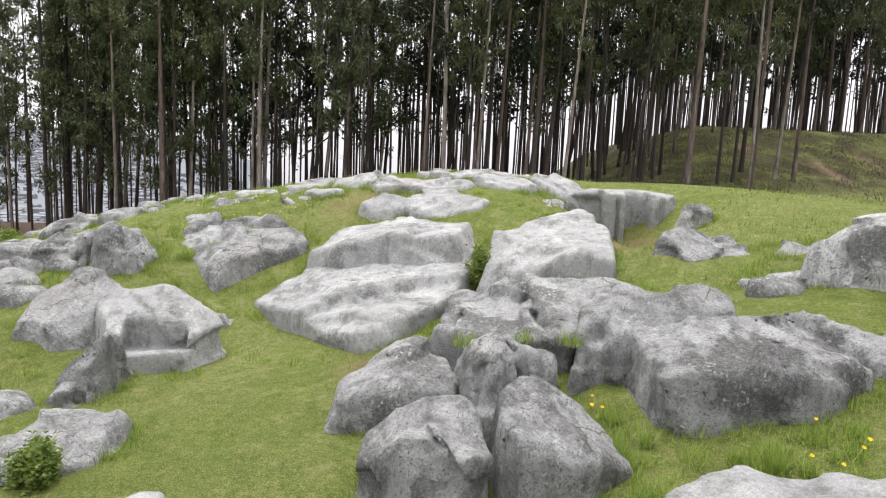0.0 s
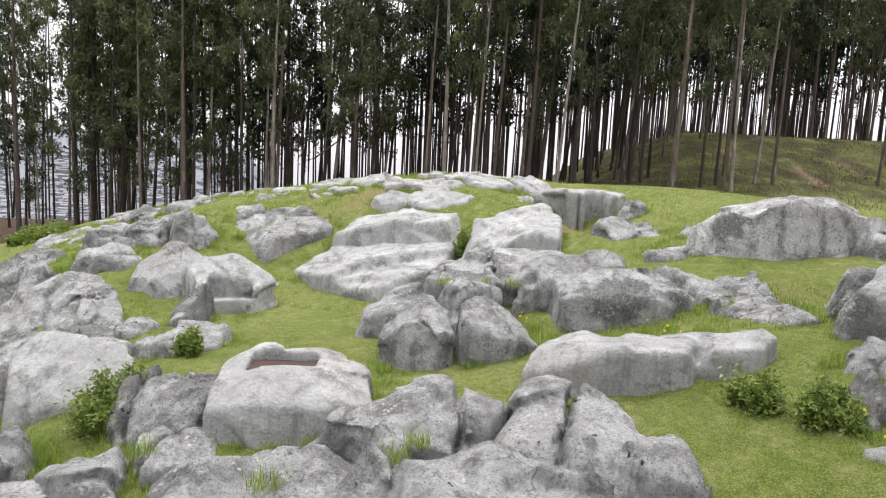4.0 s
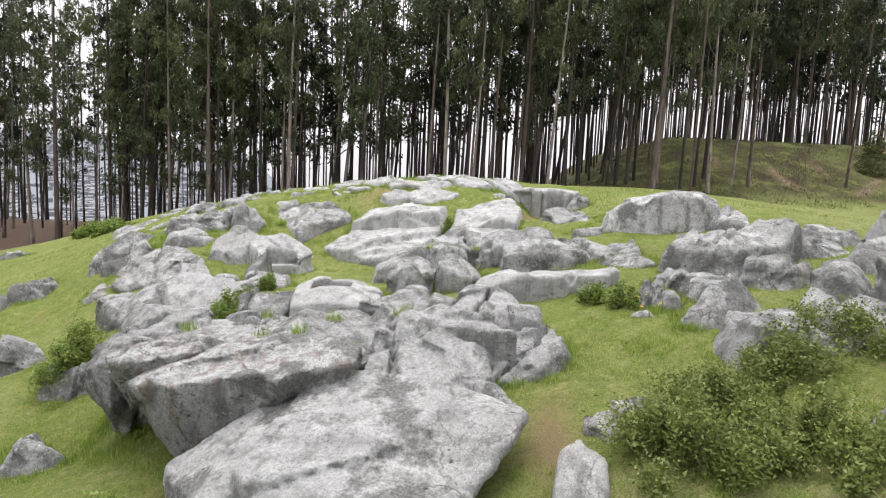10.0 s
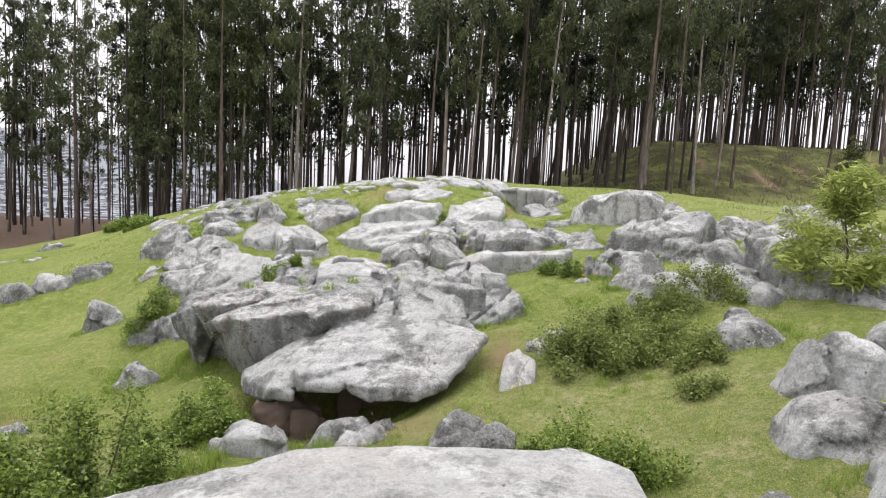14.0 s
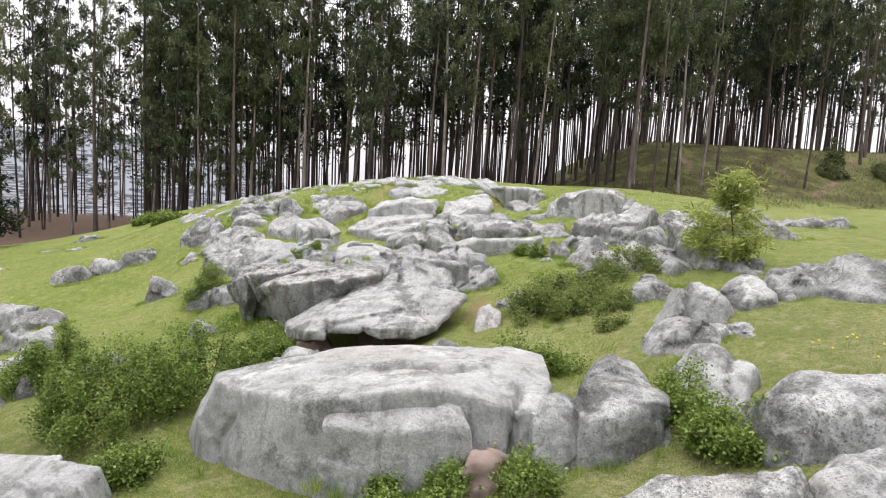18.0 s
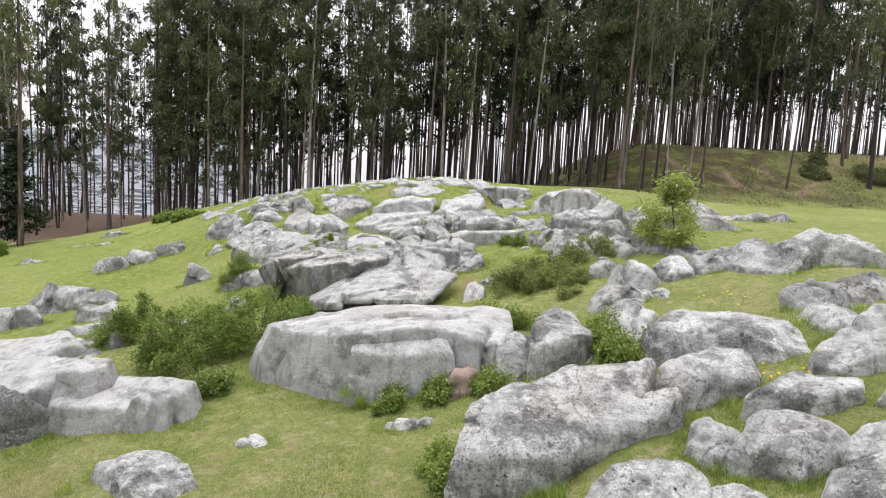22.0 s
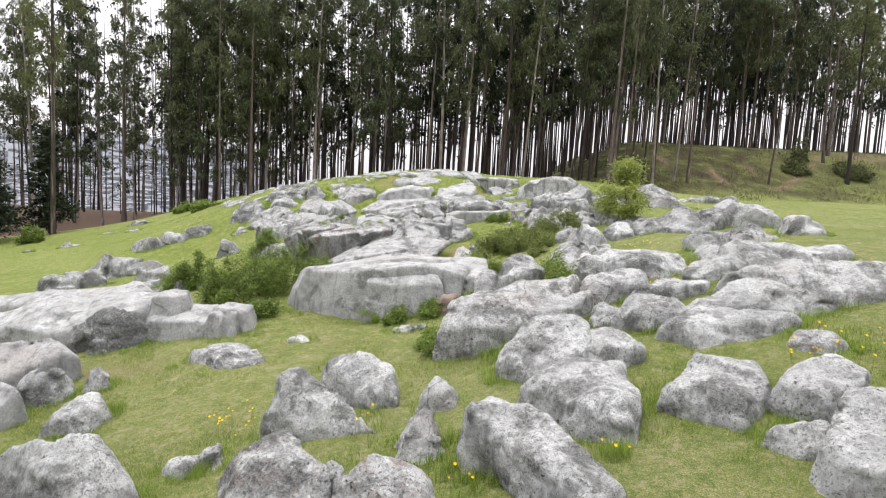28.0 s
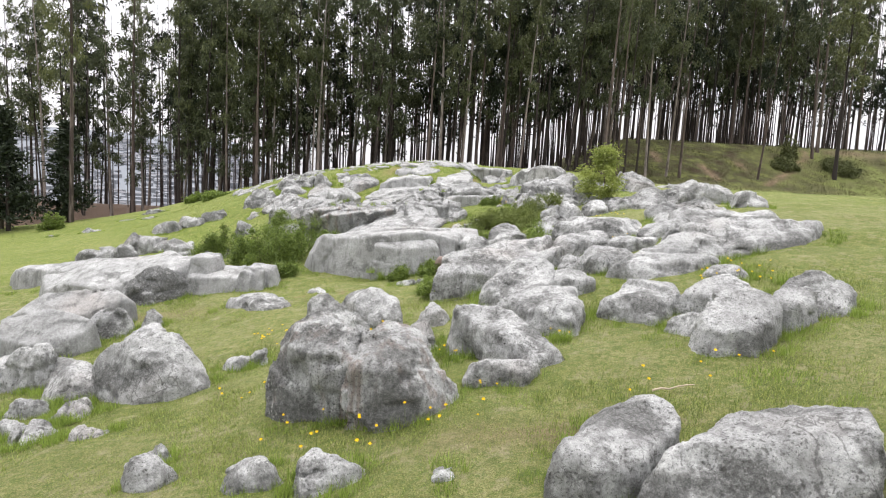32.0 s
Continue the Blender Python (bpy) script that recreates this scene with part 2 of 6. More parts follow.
def turf():
    m, n, l, bsdf = material("meadow_turf", 0.95)
    pos = place_of(n, l)
    big = noise_of(n, l, pos, 0.33, 5, 0.6)
    mid = noise_of(n, l, pos, 2.2, 8, 0.7)
    clump = noise_of(n, l, pos, 13, 6, 0.7)
    fine = noise_of(n, l, pos, 60, 4, 0.75)
    col = ramp_of(n, l, mid, [(0.30, (0.095, 0.116, 0.026)), (0.5, (0.160, 0.174, 0.045)), (0.70, (0.230, 0.230, 0.082))])
    col = mix_of(n, l, ramp_of(n, l, big, [(0.44, (0, 0, 0)), (0.66, (0.75, 0.75, 0.75))]), col, (0.25, 0.235, 0.11))
    col = mix_of(n, l, ramp_of(n, l, clump, [(0.40, (0.75, 0.75, 0.75)), (0.56, (0, 0, 0))]), col, (0.085, 0.127, 0.02))
    col = mix_of(n, l, ramp_of(n, l, fine, [(0.38, (0.66, 0.66, 0.66)), (0.52, (0, 0, 0))]), col, (0.05, 0.078, 0.012))
    col = mix_of(n, l, ramp_of(n, l, fine, [(0.54, (0, 0, 0)), (0.66, (0.65, 0.65, 0.65))]), col, (0.33, 0.34, 0.135))
    # dry straw and dark clover in patches
    dry = noise_of(n, l, pos, 4.6, 7, 0.72)
    col = mix_of(n, l, ramp_of(n, l, dry, [(0.53, (0, 0, 0)), (0.66, (0.65, 0.65, 0.65))]), col, (0.28, 0.25, 0.155))
    col = mix_of(n, l, ramp_of(n, l, dry, [(0.34, (0.6, 0.6, 0.6)), (0.44, (0, 0, 0))]), col, (0.07, 0.11, 0.022))
    # bare reddish earth in small worn patches
    bare = noise_of(n, l, pos, 0.9, 8, 0.65)
    col = mix_of(n, l, ramp_of(n, l, bare, [(0.66, (0, 0, 0)), (0.73, (0.8, 0.8, 0.8))]), col, (0.23, 0.145, 0.095))
    att = n.new("ShaderNodeVertexColor")
    att.layer_name = "litter"
    sep = n.new("ShaderNodeSeparateColor")
    l.new(att.outputs["Color"], sep.inputs[0])
    # needle and bark litter under the trees
    slope = n.new("ShaderNodeVertexColor")
    slope.layer_name = "bank"
    brown = mix_of(n, l, mid, (0.040, 0.026, 0.016), (0.115, 0.074, 0.050))
    # grass and soil of the bank, darkened in colour in place of tree shade
    olive = ramp_of(n, l, noise_of(n, l, pos, 0.45, 7, 0.68), [(0.36, (0.040, 0.028, 0.015)), (0.50, (0.055, 0.055, 0.020)), (0.62, (0.105, 0.118, 0.032))])
    lit = mix_of(n, l, slope.outputs["Color"], brown, olive)
    col = mix_of(n, l, sep.outputs[0], col, lit)
    col = mix_of(n, l, sep.outputs[1], col, mix_of(n, l, fine, (0.135, 0.090, 0.060), (0.27, 0.19, 0.132)))
    # far streets, fields and scrub, with grey-blue haze put into the colour
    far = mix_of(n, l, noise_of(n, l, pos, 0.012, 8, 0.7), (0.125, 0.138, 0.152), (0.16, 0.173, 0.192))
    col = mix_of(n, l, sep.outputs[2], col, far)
    # deeper green where the grass grows lush
    deep = n.new("ShaderNodeVertexColor")
    deep.layer_name = "lush"
    col = mix_of(n, l, deep.outputs["Color"], col, mix_of(n, l, 1.0, col, (0.87, 0.95, 0.67), "MULTIPLY"))
    l.new(col, bsdf.inputs["Base Color"])
    h1 = bump_of(n, l, bsdf, mid, 0.5, 0.06)
    h2 = bump_of(n, l, bsdf, clump, 0.9, 0.05, h1)
    bump_of(n, l, bsdf, fine, 1.0, 0.03, h2)
    return m


def leafy(name, dark, light, rough=0.6, through_light=0.35):
    m, n, l, bsdf = material(name, rough)
    geo = n.new("ShaderNodeNewGeometry")
    col = ramp_of(n, l, geo.outputs["Random Per Island"], [(0, dark), (1, light)])
    big = noise_of(n, l, place_of(n, l), 0.35, 3)
    col = mix_of(n, l, ramp_of(n, l, big, [(0.35, (0, 0, 0)), (0.7, (0.5, 0.5, 0.5))]), col, light)
    l.new(col, bsdf.inputs["Base Color"])
    bsdf.inputs["Specular IOR Level"].default_value = 0.3
    thin = n.new("ShaderNodeBsdfTranslucent")
    l.new(col, thin.inputs["Color"])
    mx = n.new("ShaderNodeMixShader")
    mx.inputs[0].default_value = through_light
    l.new(bsdf.outputs[0], mx.inputs[1])
    l.new(thin.outputs[0], mx.inputs[2])
    l.new(mx.outputs[0], n["Material Output"].inputs["Surface"])
    return m


def bark():
    m, n, l, bsdf = material("eucalyptus_bark", 0.85)
    pos = place_of(n, l, (1, 1, 0.22))
    mid = noise_of(n, l, pos, 5, 6, 0.65)
    tint = n.new("ShaderNodeObjectInfo")
    base = ramp_of(n, l, tint.outputs["Random"], [(0, (0.022, 0.019, 0.018)), (0.42, (0.045, 0.036, 0.032)), (0.64, (0.105, 0.078, 0.066)), (0.82, (0.21, 0.175, 0.155)), (1, (0.33, 0.29, 0.26))])
    col = mix_of(n, l, ramp_of(n, l, mid, [(0.35, (0.75, 0.75, 0.75)), (0.65, (0, 0, 0))]), base, (0.03, 0.024, 0.02))
    strip = noise_of(n, l, place_of(n, l, (1, 1, 0.10)), 2.6, 5, 0.6)
    col = mix_of(n, l, ramp_of(n, l, strip, [(0.58, (0, 0, 0)), (0.65, (0.5, 0.5, 0.5))]), col, (0.26, 0.215, 0.19))
    l.new(col, bsdf.inputs["Base Color"])
    bump_of(n, l, bsdf, mid, 0.6, 0.03)
    return m


def plain(name, col, rough=0.8, var=0.3):
    m, n, l, bsdf = material(name, rough)
    mid = noise_of(n, l, place_of(n, l), 6, 4)
    dark = tuple(c * (1 - var) for c in col)
    l.new(mix_of(n, l, mid, dark, tuple(min(1, c * (1 + var)) for c in col)), bsdf.inputs["Base Color"])
    return m


STONE, TURF, BARK = limestone(tone=1.12), turf(), bark()
WORN = limestone("worn_smooth_limestone", 0.42, 0.95)
KARST = limestone("pitted_limestone", 0.82, 1.36, 0.0, 0.55)
DARK = limestone("dark_lichened_limestone", 1.06, 1.18)
CAVE = plain("rusty_cave_rock", (0.12, 0.09, 0.075), 0.95)
PALE = limestone("pale_limestone", 0.7, 1.2)
RUSTY = limestone("rust_streaked_limestone", 0.95, 1.40, 0.7, 0.6)
LEAF = leafy("eucalyptus_leaf", (0.014, 0.020, 0.010), (0.105, 0.125, 0.058), 0.5, 0.3)
PALE_LEAF = leafy("young_eucalyptus_leaf", (0.020, 0.028, 0.012), (0.150, 0.170, 0.075), 0.5, 0.3)
OLIVE_LEAF = leafy("olive_eucalyptus_leaf", (0.045, 0.055, 0.022), (0.15, 0.165, 0.065), 0.6, 0.35)
CONIFER = leafy("cypress_needle", (0.008, 0.014, 0.008), (0.03, 0.042, 0.02), 0.7, 0.1)
# near-black copy of the leaf, shade of the inner wood put into its colour
SHADE_LEAF = leafy("shaded_forest_leaf", (0.006, 0.010, 0.005), (0.022, 0.032, 0.013), 0.7, 0.2)
BUSH = leafy("shrub_leaf", (0.030, 0.056, 0.008), (0.20, 0.27, 0.055), 0.5, 0.4)
HEATH = leafy("olive_heath_leaf", (0.030, 0.046, 0.010), (0.185, 0.225, 0.058), 0.55, 0.35)
SAPLING = leafy("sapling_leaf", (0.12, 0.165, 0.03), (0.31, 0.35, 0.09))
BLADE = leafy("grass_blade", (0.070, 0.110, 0.018), (0.30, 0.345, 0.100), 0.7, 0.45)
LUSH = leafy("lush_grass_blade", (0.060, 0.105, 0.012), (0.27, 0.36, 0.070), 0.6, 0.45)
# tin of the far town, toned grey-blue with the distance haze
TIN = plain("hazed_tin_roof", (0.18, 0.19, 0.208), 0.8)
# olive blades of the bank, tree shade put into their dark colour
DULL = leafy("olive_grass_blade", (0.022, 0.025, 0.009), (0.085, 0.083, 0.032), 0.7, 0.3)
PETAL = plain("yellow_petal", (0.75, 0.55, 0.02), 0.6, 0.15)
STRAW = plain("bleached_dry_wood", (0.36, 0.30, 0.22), 0.9)
TWIG = plain("twig_bark", (0.09, 0.07, 0.05), 0.9)
PINK = plain("pink_rubble_stone", (0.165, 0.125, 0.108), 0.95, 0.7)
SOIL = plain("dark_cave_soil", (0.05, 0.033, 0.027), 0.95)
# roof and wall colours hold the haze over the valley
ROOFS = plain("hazed_roof_tile", (0.145, 0.145, 0.154), 0.9)
WALLS = plain("hazed_house_plaster", (0.175, 0.185, 0.20), 0.9)


# ---- ground ----
def stretch(lo, hi, step, reach, n):
    inner = np.arange(lo, hi + step / 2, step)
    g = np.linspace(0, 1, n + 1)[1:]
    grow = step * n * g + (reach - step * n) * g**3.6
    return np.concatenate([(lo - grow)[::-1], inner, hi + grow])


# Worn patches of reddish earth: place, reach, strength.
EARTH = [(3.3, 10.9, 0.8, 1.6, 1.0), (4.0, 12.6, 0.5, 0.5, 1.0), (-0.75, 7.0, 0.4, 0.3, 1.0), (-1.6, 12.2, 0.7, 0.7, 0.8), (1.86, -1.7, 0.26, 0.95, 1.0), (4.6, 4.9, 0.5, 0.35, 0.8), (-5.6, -2.3, 0.7, 0.5, 0.7), (2.9, -17.2, 1.0, 0.25, 0.6), (-4.5, -9.8, 1.2, 0.4, 0.45), (0.2, -3.3, 1.1, 0.4, 0.7), (53, 58, 4, 1.6, 0.7), (26, 53, 0.5, 1.6, 0.8), (36, 52, 0.6, 1.6, 0.6), (-0.7, -2.0, 1.3, 0.8, 1.0)]

# worn tracks down the far bank
for track in ([(46.8, 58.0), (45.9, 55.6), (42.0, 51.5), (38.3, 48.0), (36.6, 46.4)], [(31.1, 51.2), (31.2, 49.1), (31.6, 47.0)]):
    for (x, y), (u, w) in zip(track, track[1:]):
        EARTH += [(x + (u - x) * k / 6, y + (w - y) * k / 6, 0.5, 0.42, 0.8) for k in range(6)]


def build_ground():
    xs, ys = stretch(-12, 11, 0.19, 3600, 60), stretch(-20, 16, 0.19, 3900, 60)
    xs, ys = np.union1d(xs, np.arange(24, 58, 0.45)), np.union1d(ys, np.arange(43, 64, 0.45))
    X, Y = np.meshgrid(xs, ys)
    x, y = X.ravel(), Y.ravel()
    z = land(x, y)
    p = np.stack([x, y, 0 * x], -1)
    near = np.exp(-((np.maximum(np.hypot(x, y + 3) - 25, 0)) / 20) ** 2)
    z = z + near * (0.05 * fbm(p * 0.9, 3, 5) + 0.018 * fbm(p * 4.0, 3, 9))
    nx, ny = len(xs), len(ys)
    i = np.arange(nx - 1)[None, :] + nx * np.arange(ny - 1)[:, None]
    faces = np.stack([i, i + 1, i + nx + 1, i + nx], -1).reshape(-1, 4)
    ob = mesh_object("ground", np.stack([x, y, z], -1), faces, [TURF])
    edge = 3.0 * fbm(p * 0.12, 3, 3)
    front = np.interp(x, [-60, -30, -12, 2, 14, 30, 70], [29, 31, 33, 31, 35, 41, 46])
    forest = smooth((y + edge - front) / 6) * (np.interp(x, [12, 30, 38, 46], [1.1, 1.05, 0.9, 0.75]) + np.where(x > 12, 0.3 * fbm(p * 0.25, 4, 33), 0) + 0.4 * smooth((y - 60) / 8)).clip(0, 1) * (1 - smooth((y - 130) / 120))
    worn = 0 * x
    for cx, cy, sx, sy, k in EARTH:
        worn = np.maximum(worn, k * np.exp(-(((x - cx) / sx) ** 2 + ((y - cy) / sy) ** 2) * (1.2 + 0.8 * fbm(p * 2.2, 3, 13)).clip(0.5, 3)))
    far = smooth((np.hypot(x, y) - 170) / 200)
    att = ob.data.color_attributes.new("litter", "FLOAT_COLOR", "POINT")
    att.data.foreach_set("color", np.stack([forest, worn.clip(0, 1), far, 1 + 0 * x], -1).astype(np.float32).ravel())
    lush = smooth((y + 7) / 7 + 0.35 * fbm(p * 0.7, 3, 51)) * (1 - 0.6 * smooth((x - 7) / 6)) * (1 - forest) * (1 - far)
    att = ob.data.color_attributes.new("lush", "FLOAT_COLOR", "POINT")
    att.data.foreach_set("color", np.stack([lush, lush, lush, 1 + 0 * x], -1).astype(np.float32).ravel())
    slope = smooth((x - 7) / 5)
    att = ob.data.color_attributes.new("bank", "FLOAT_COLOR", "POINT")
    att.data.foreach_set("color", np.stack([slope, slope, slope, 1 + 0 * x], -1).astype(np.float32).ravel())
    tagged(ob, "grassy hillside with rock outcrops and forest litter", "ground", kind="structure")


build_ground()


# ---- rocks ----
ROCKS = []


def lobe(x, y, w, d, h, p=2.6):
    """One mass of a rock: place, width, depth, height over the ground, squareness."""
    return dict(x=x, y=y, w=w, d=d, h=h, p=p)


def corners_of(b, rng):
    """Broken outline of a rock: low uneven corners for a hump, high ones for a block."""
    n = rng.randint(5, 7)
    turn = rng.uniform(0, 6.28)
    hump = b["p"] < 3
    tilt = (rng.gauss(0, 0.12), rng.gauss(0.08, 0.12))
    g = float(land(b["x"], b["y"]))
    out = []
    for k in range(n):
        a = turn + 6.283 * (k + rng.uniform(-0.3, 0.3)) / n
        r = rng.uniform(0.80, 1.08) * (0.86 if hump else 0.96)
        dx, dy = r * b["w"] / 2 * math.cos(a), r * b["d"] / 2 * math.sin(a)
        z = g + b["h"] * (rng.uniform(0.4, 0.9) if hump else rng.uniform(0.6, 1.0)) + tilt[0] * dx + tilt[1] * dy
        out.append((b["x"] + dx, b["y"] + dy, z))
    return out


def surface_net(val, origin, h):
    """Mesh of the zero surface of a field sampled on a grid, negative inside."""
    ins = val < 0
    n = sum(ins[a:a + val.shape[0] - 1, b:b + val.shape[1] - 1, c:c + val.shape[2] - 1].astype(np.int8) for a in (0, 1) for b in (0, 1) for c in (0, 1))
    live = (n > 0) & (n < 8)
    idx = np.full(live.shape, -1)
    cells = np.argwhere(live)
    idx[live] = np.arange(len(cells))
    acc, cnt = np.zeros((len(cells), 3)), np.zeros(len(cells))
    for axis in range(3):
        o1, o2 = [k for k in range(3) if k != axis]
        for u in (0, 1):
            for v in (0, 1):
                a = np.zeros(3, int)
                a[o1], a[o2] = u, v
                p = cells + a
                va = val[p[:, 0], p[:, 1], p[:, 2]]
                p[:, axis] += 1
                vb = val[p[:, 0], p[:, 1], p[:, 2]]
                cross = (va < 0) != (vb < 0)
                t = np.where(cross, va / np.where(cross, va - vb, 1), 0)
                pos = a[None, :] + np.eye(3)[axis][None, :] * t[:, None]
                acc += pos * cross[:, None]
                cnt += cross
    verts = np.asarray(origin) + h * (cells + acc / np.maximum(cnt, 1)[:, None])
    faces = []
    for axis in range(3):
        o1, o2 = (axis + 1) % 3, (axis + 2) % 3
        w = np.moveaxis(ins, (axis, o1, o2), (0, 1, 2))
        id3 = np.moveaxis(idx, (axis, o1, o2), (0, 1, 2))
        lo, hi = w[:-1, 1:-1, 1:-1], w[1:, 1:-1, 1:-1]
        i, j, k = np.nonzero(lo != hi)
        quad = np.stack([id3[i, j, k], id3[i, j + 1, k], id3[i, j + 1, k + 1], id3[i, j, k + 1]], -1)
        flip = ~lo[i, j, k]
        quad[flip] = quad[flip][:, ::-1]
        faces.append(quad)
    return verts, np.concatenate(faces)


def smax(a, b, k):
    return np.maximum(a, b) + np.maximum(k - np.abs(a - b), 0) ** 2 / (4 * k)


def outline_distance(x, y, c):
    """Distance to a closed outline on the plan, negative inside."""
    d, inside = np.full(x.shape, 1e9), np.zeros(x.shape, bool)
    for (ax, ay), (bx, by) in zip(c, np.roll(c, -1, 0)):
        ex, ey = bx - ax, by - ay
        t = np.clip(((x - ax) * ex + (y - ay) * ey) / (ex * ex + ey * ey + 1e-9), 0, 1)
        d = np.minimum(d, np.hypot(x - ax - t * ex, y - ay - t * ey))
        hit = (ay > y) != (by > y)
        inside ^= hit & (x < ax + (y - ay) * ex / (ey if abs(ey) > 1e-9 else 1e-9))
    return np.where(inside, -d, d)


def plan_noise(x, y, f, octaves, seed):
    return fbm(np.stack([f * x.ravel() + seed * 0.37, f * y.ravel(), 0 * x.ravel()], -1), octaves, seed).reshape(x.shape)


def rock_field(X, Y, Z, mid, c, spec, seed, h):
    """One broken mass as a field: straight worn sides under a top of tilted facets, with chips, joints and solution holes."""
    rng = random.Random(seed)
    nr = np.random.default_rng(seed)
    rough, batter, under, peak = spec["rough"], spec["batter"], spec["under"], spec["peak"]
    size = float(np.ptp(c[:, :2], axis=0).max())
    # outline with a few breaks of its own
    pts = []
    for k in range(len(c)):
        a, b = c[k], c[(k + 1) % len(c)]
        pts.append(a[:2])
        ln = float(np.hypot(*(b - a)[:2]))
        if ln > 0.55:
            t = rng.uniform(0.35, 0.65)
            off = rng.gauss(0, 0.045) * min(ln, 1.6) * rough
            pts.append(a[:2] + t * (b - a)[:2] + off * np.array([(b - a)[1], -(b - a)[0]]) / ln)
    wx = 0.04 * rough * plan_noise(X, Y, 1.6, 3, seed)
    wy = 0.04 * rough * plan_noise(X, Y, 1.6, 3, seed + 3)
    sd = outline_distance(X + wx, Y + wy, np.array(pts) + 0.0) - 0.02
    # top: the plane of the corners, bent to meet each of them
    A = np.concatenate([c[:, :2] - mid[:2], np.ones((len(c), 1))], 1)
    co = np.linalg.solve(A.T @ A + 1e-3 * np.eye(3), A.T @ c[:, 2])
    T = co[0] * (X - mid[0]) + co[1] * (Y - mid[1]) + co[2]
    left = c[:, 2] - A @ co
    ws, wr = 1e-6, 0
    for k in range(len(c)):
        w = 1 / ((X - c[k, 0]) ** 2 + (Y - c[k, 1]) ** 2 + 0.02 * size * size) ** 1.5
        ws, wr = ws + w, wr + w * left[k]
    T = T + wr / ws
    ground = land(c[:, 0], c[:, 1])
    tall = max(0.1, float(np.mean(c[:, 2] - ground)))
    deep = max(0.15, float(-sd.min()))
    dome = (0.10 * tall + 0.02 if rough > 0.75 else 0.06 * tall) if peak is None else peak
    T = T + dome * (1 - (1 - np.clip(-sd / deep, 0, 1)) ** 2) - 0.3 * dome
    # facets of the top, with low steps between them
    if rough > 0.3:
        m = int(min(12, 3 + 1.1 * size * size))
        sx, sy = nr.uniform(c[:, 0].min(), c[:, 0].max(), m), nr.uniform(c[:, 1].min(), c[:, 1].max(), m)
        bold = rough * spec.get("calm", 1.0)
        amp = min(0.09, 0.04 + 0.022 * size) * bold
        lift, gx, gy = nr.normal(0, 0.4 * amp, m), nr.normal(0, 0.11 * bold, m), nr.normal(0.0, 0.11 * bold, m)
        fx, fy = X + 0.09 * plan_noise(X, Y, 2.2, 3, seed + 7), Y + 0.09 * plan_noise(X, Y, 2.2, 3, seed + 9)
        best, F = np.full(X.shape, 1e9), 0 * X
        for k in range(m):
            d = (fx - sx[k]) ** 2 + 1.5 * (fy - sy[k]) ** 2
            F = np.where(d < best, lift[k] + gx[k] * (X - sx[k]) + gy[k] * (Y - sy[k]), F)
            best = np.minimum(best, d)
        T = T + np.clip(F, -1.6 * amp, 1.2 * amp)
    for ax, ay, bx, by, dz in spec.get("steps", ()):
        # ground beyond the line lies lower by dz
        ln = math.hypot(bx - ax, by - ay)
        off = ((X + wx - ax) * (by - ay) - (Y + wy - ay) * (bx - ax)) / ln
        T = T - dz * smooth(0.5 + off / 0.10)
    # strongly bent sides
    b2 = batter + 0.14 * rough * plan_noise(X, Y, 1.1, 2, seed + 15)
    T3, s3, b3 = T[:, :, None], sd[:, :, None], b2[:, :, None]
    fall = np.clip(T3 - Z, 0, None)
    side = (s3 - b3 * fall) / np.sqrt(1 + b3 * b3)
    f = smax((Z - T3) * 0.92, side, 0.035 if rough < 0.75 else 0.045)
    if under is not None:
        f = smax(f, (T3 - under * (1 - 0.7 * np.clip(s3 / deep, -1, 0))) - Z, 0.06)
    # flat faces struck off the corners and edges
    lows = np.array([mid[0], mid[1], float(np.mean(ground)) + 0.3 * tall])
    for _ in range(spec["cuts"]):
        a, e = rng.uniform(0, 6.28), radians(rng.uniform(12, 62))
        v = np.array([math.cos(a) * math.cos(e), math.sin(a) * math.cos(e), math.sin(e)])
        reach = float(((c - lows) @ v).max()) - rng.uniform(0.02, 0.12) * min(1.8, size)
        f = smax(f, (X[:, :, None] - lows[0]) * v[0] + (Y[:, :, None] - lows[1]) * v[1] + (Z - lows[2]) * v[2] - reach, 0.03)
    if spec["bowl"] is not None:
        bx, by, rx, ry, depth, turn = spec["bowl"]
        ca, sa = math.cos(radians(turn)), math.sin(radians(turn))
        ex, ey = X - bx, Y - by
        u, v = np.abs(ca * ex + sa * ey) - rx, np.abs(ca * ey - sa * ex) - ry
        box = np.maximum(np.maximum(u, v)[:, :, None], (float(np.median(T[(u < 0) & (v < 0)])) - depth) - Z)
        f = smax(f, -box, 0.05)
    for x0, x1, y0, y1, z0, z1 in spec.get("boxes", ()):
        u = np.maximum(np.maximum(x0 - X, X - x1), np.maximum(y0 - Y, Y - y1))
        f = smax(f, -np.maximum(u[:, :, None], np.maximum(z0 - Z, Z - z1)), 0.04)
    # detail only where the surface runs
    near = np.abs(f) < 0.20 + h
    q = np.stack([np.broadcast_to(X[:, :, None], f.shape)[near], np.broadcast_to(Y[:, :, None], f.shape)[near], np.broadcast_to(Z, f.shape)[near]], -1)
    g = f[near]
    n1 = fbm(q * 1.3 + seed, 2, seed + 19)
    bed = noise3(np.stack([0.5 * q[:, 0], 0.5 * q[:, 1], 6.0 * q[:, 2] + 1.5 * n1], -1), seed + 21)
    g = g + rough * (0.020 * n1 + 0.020 * np.abs(bed))
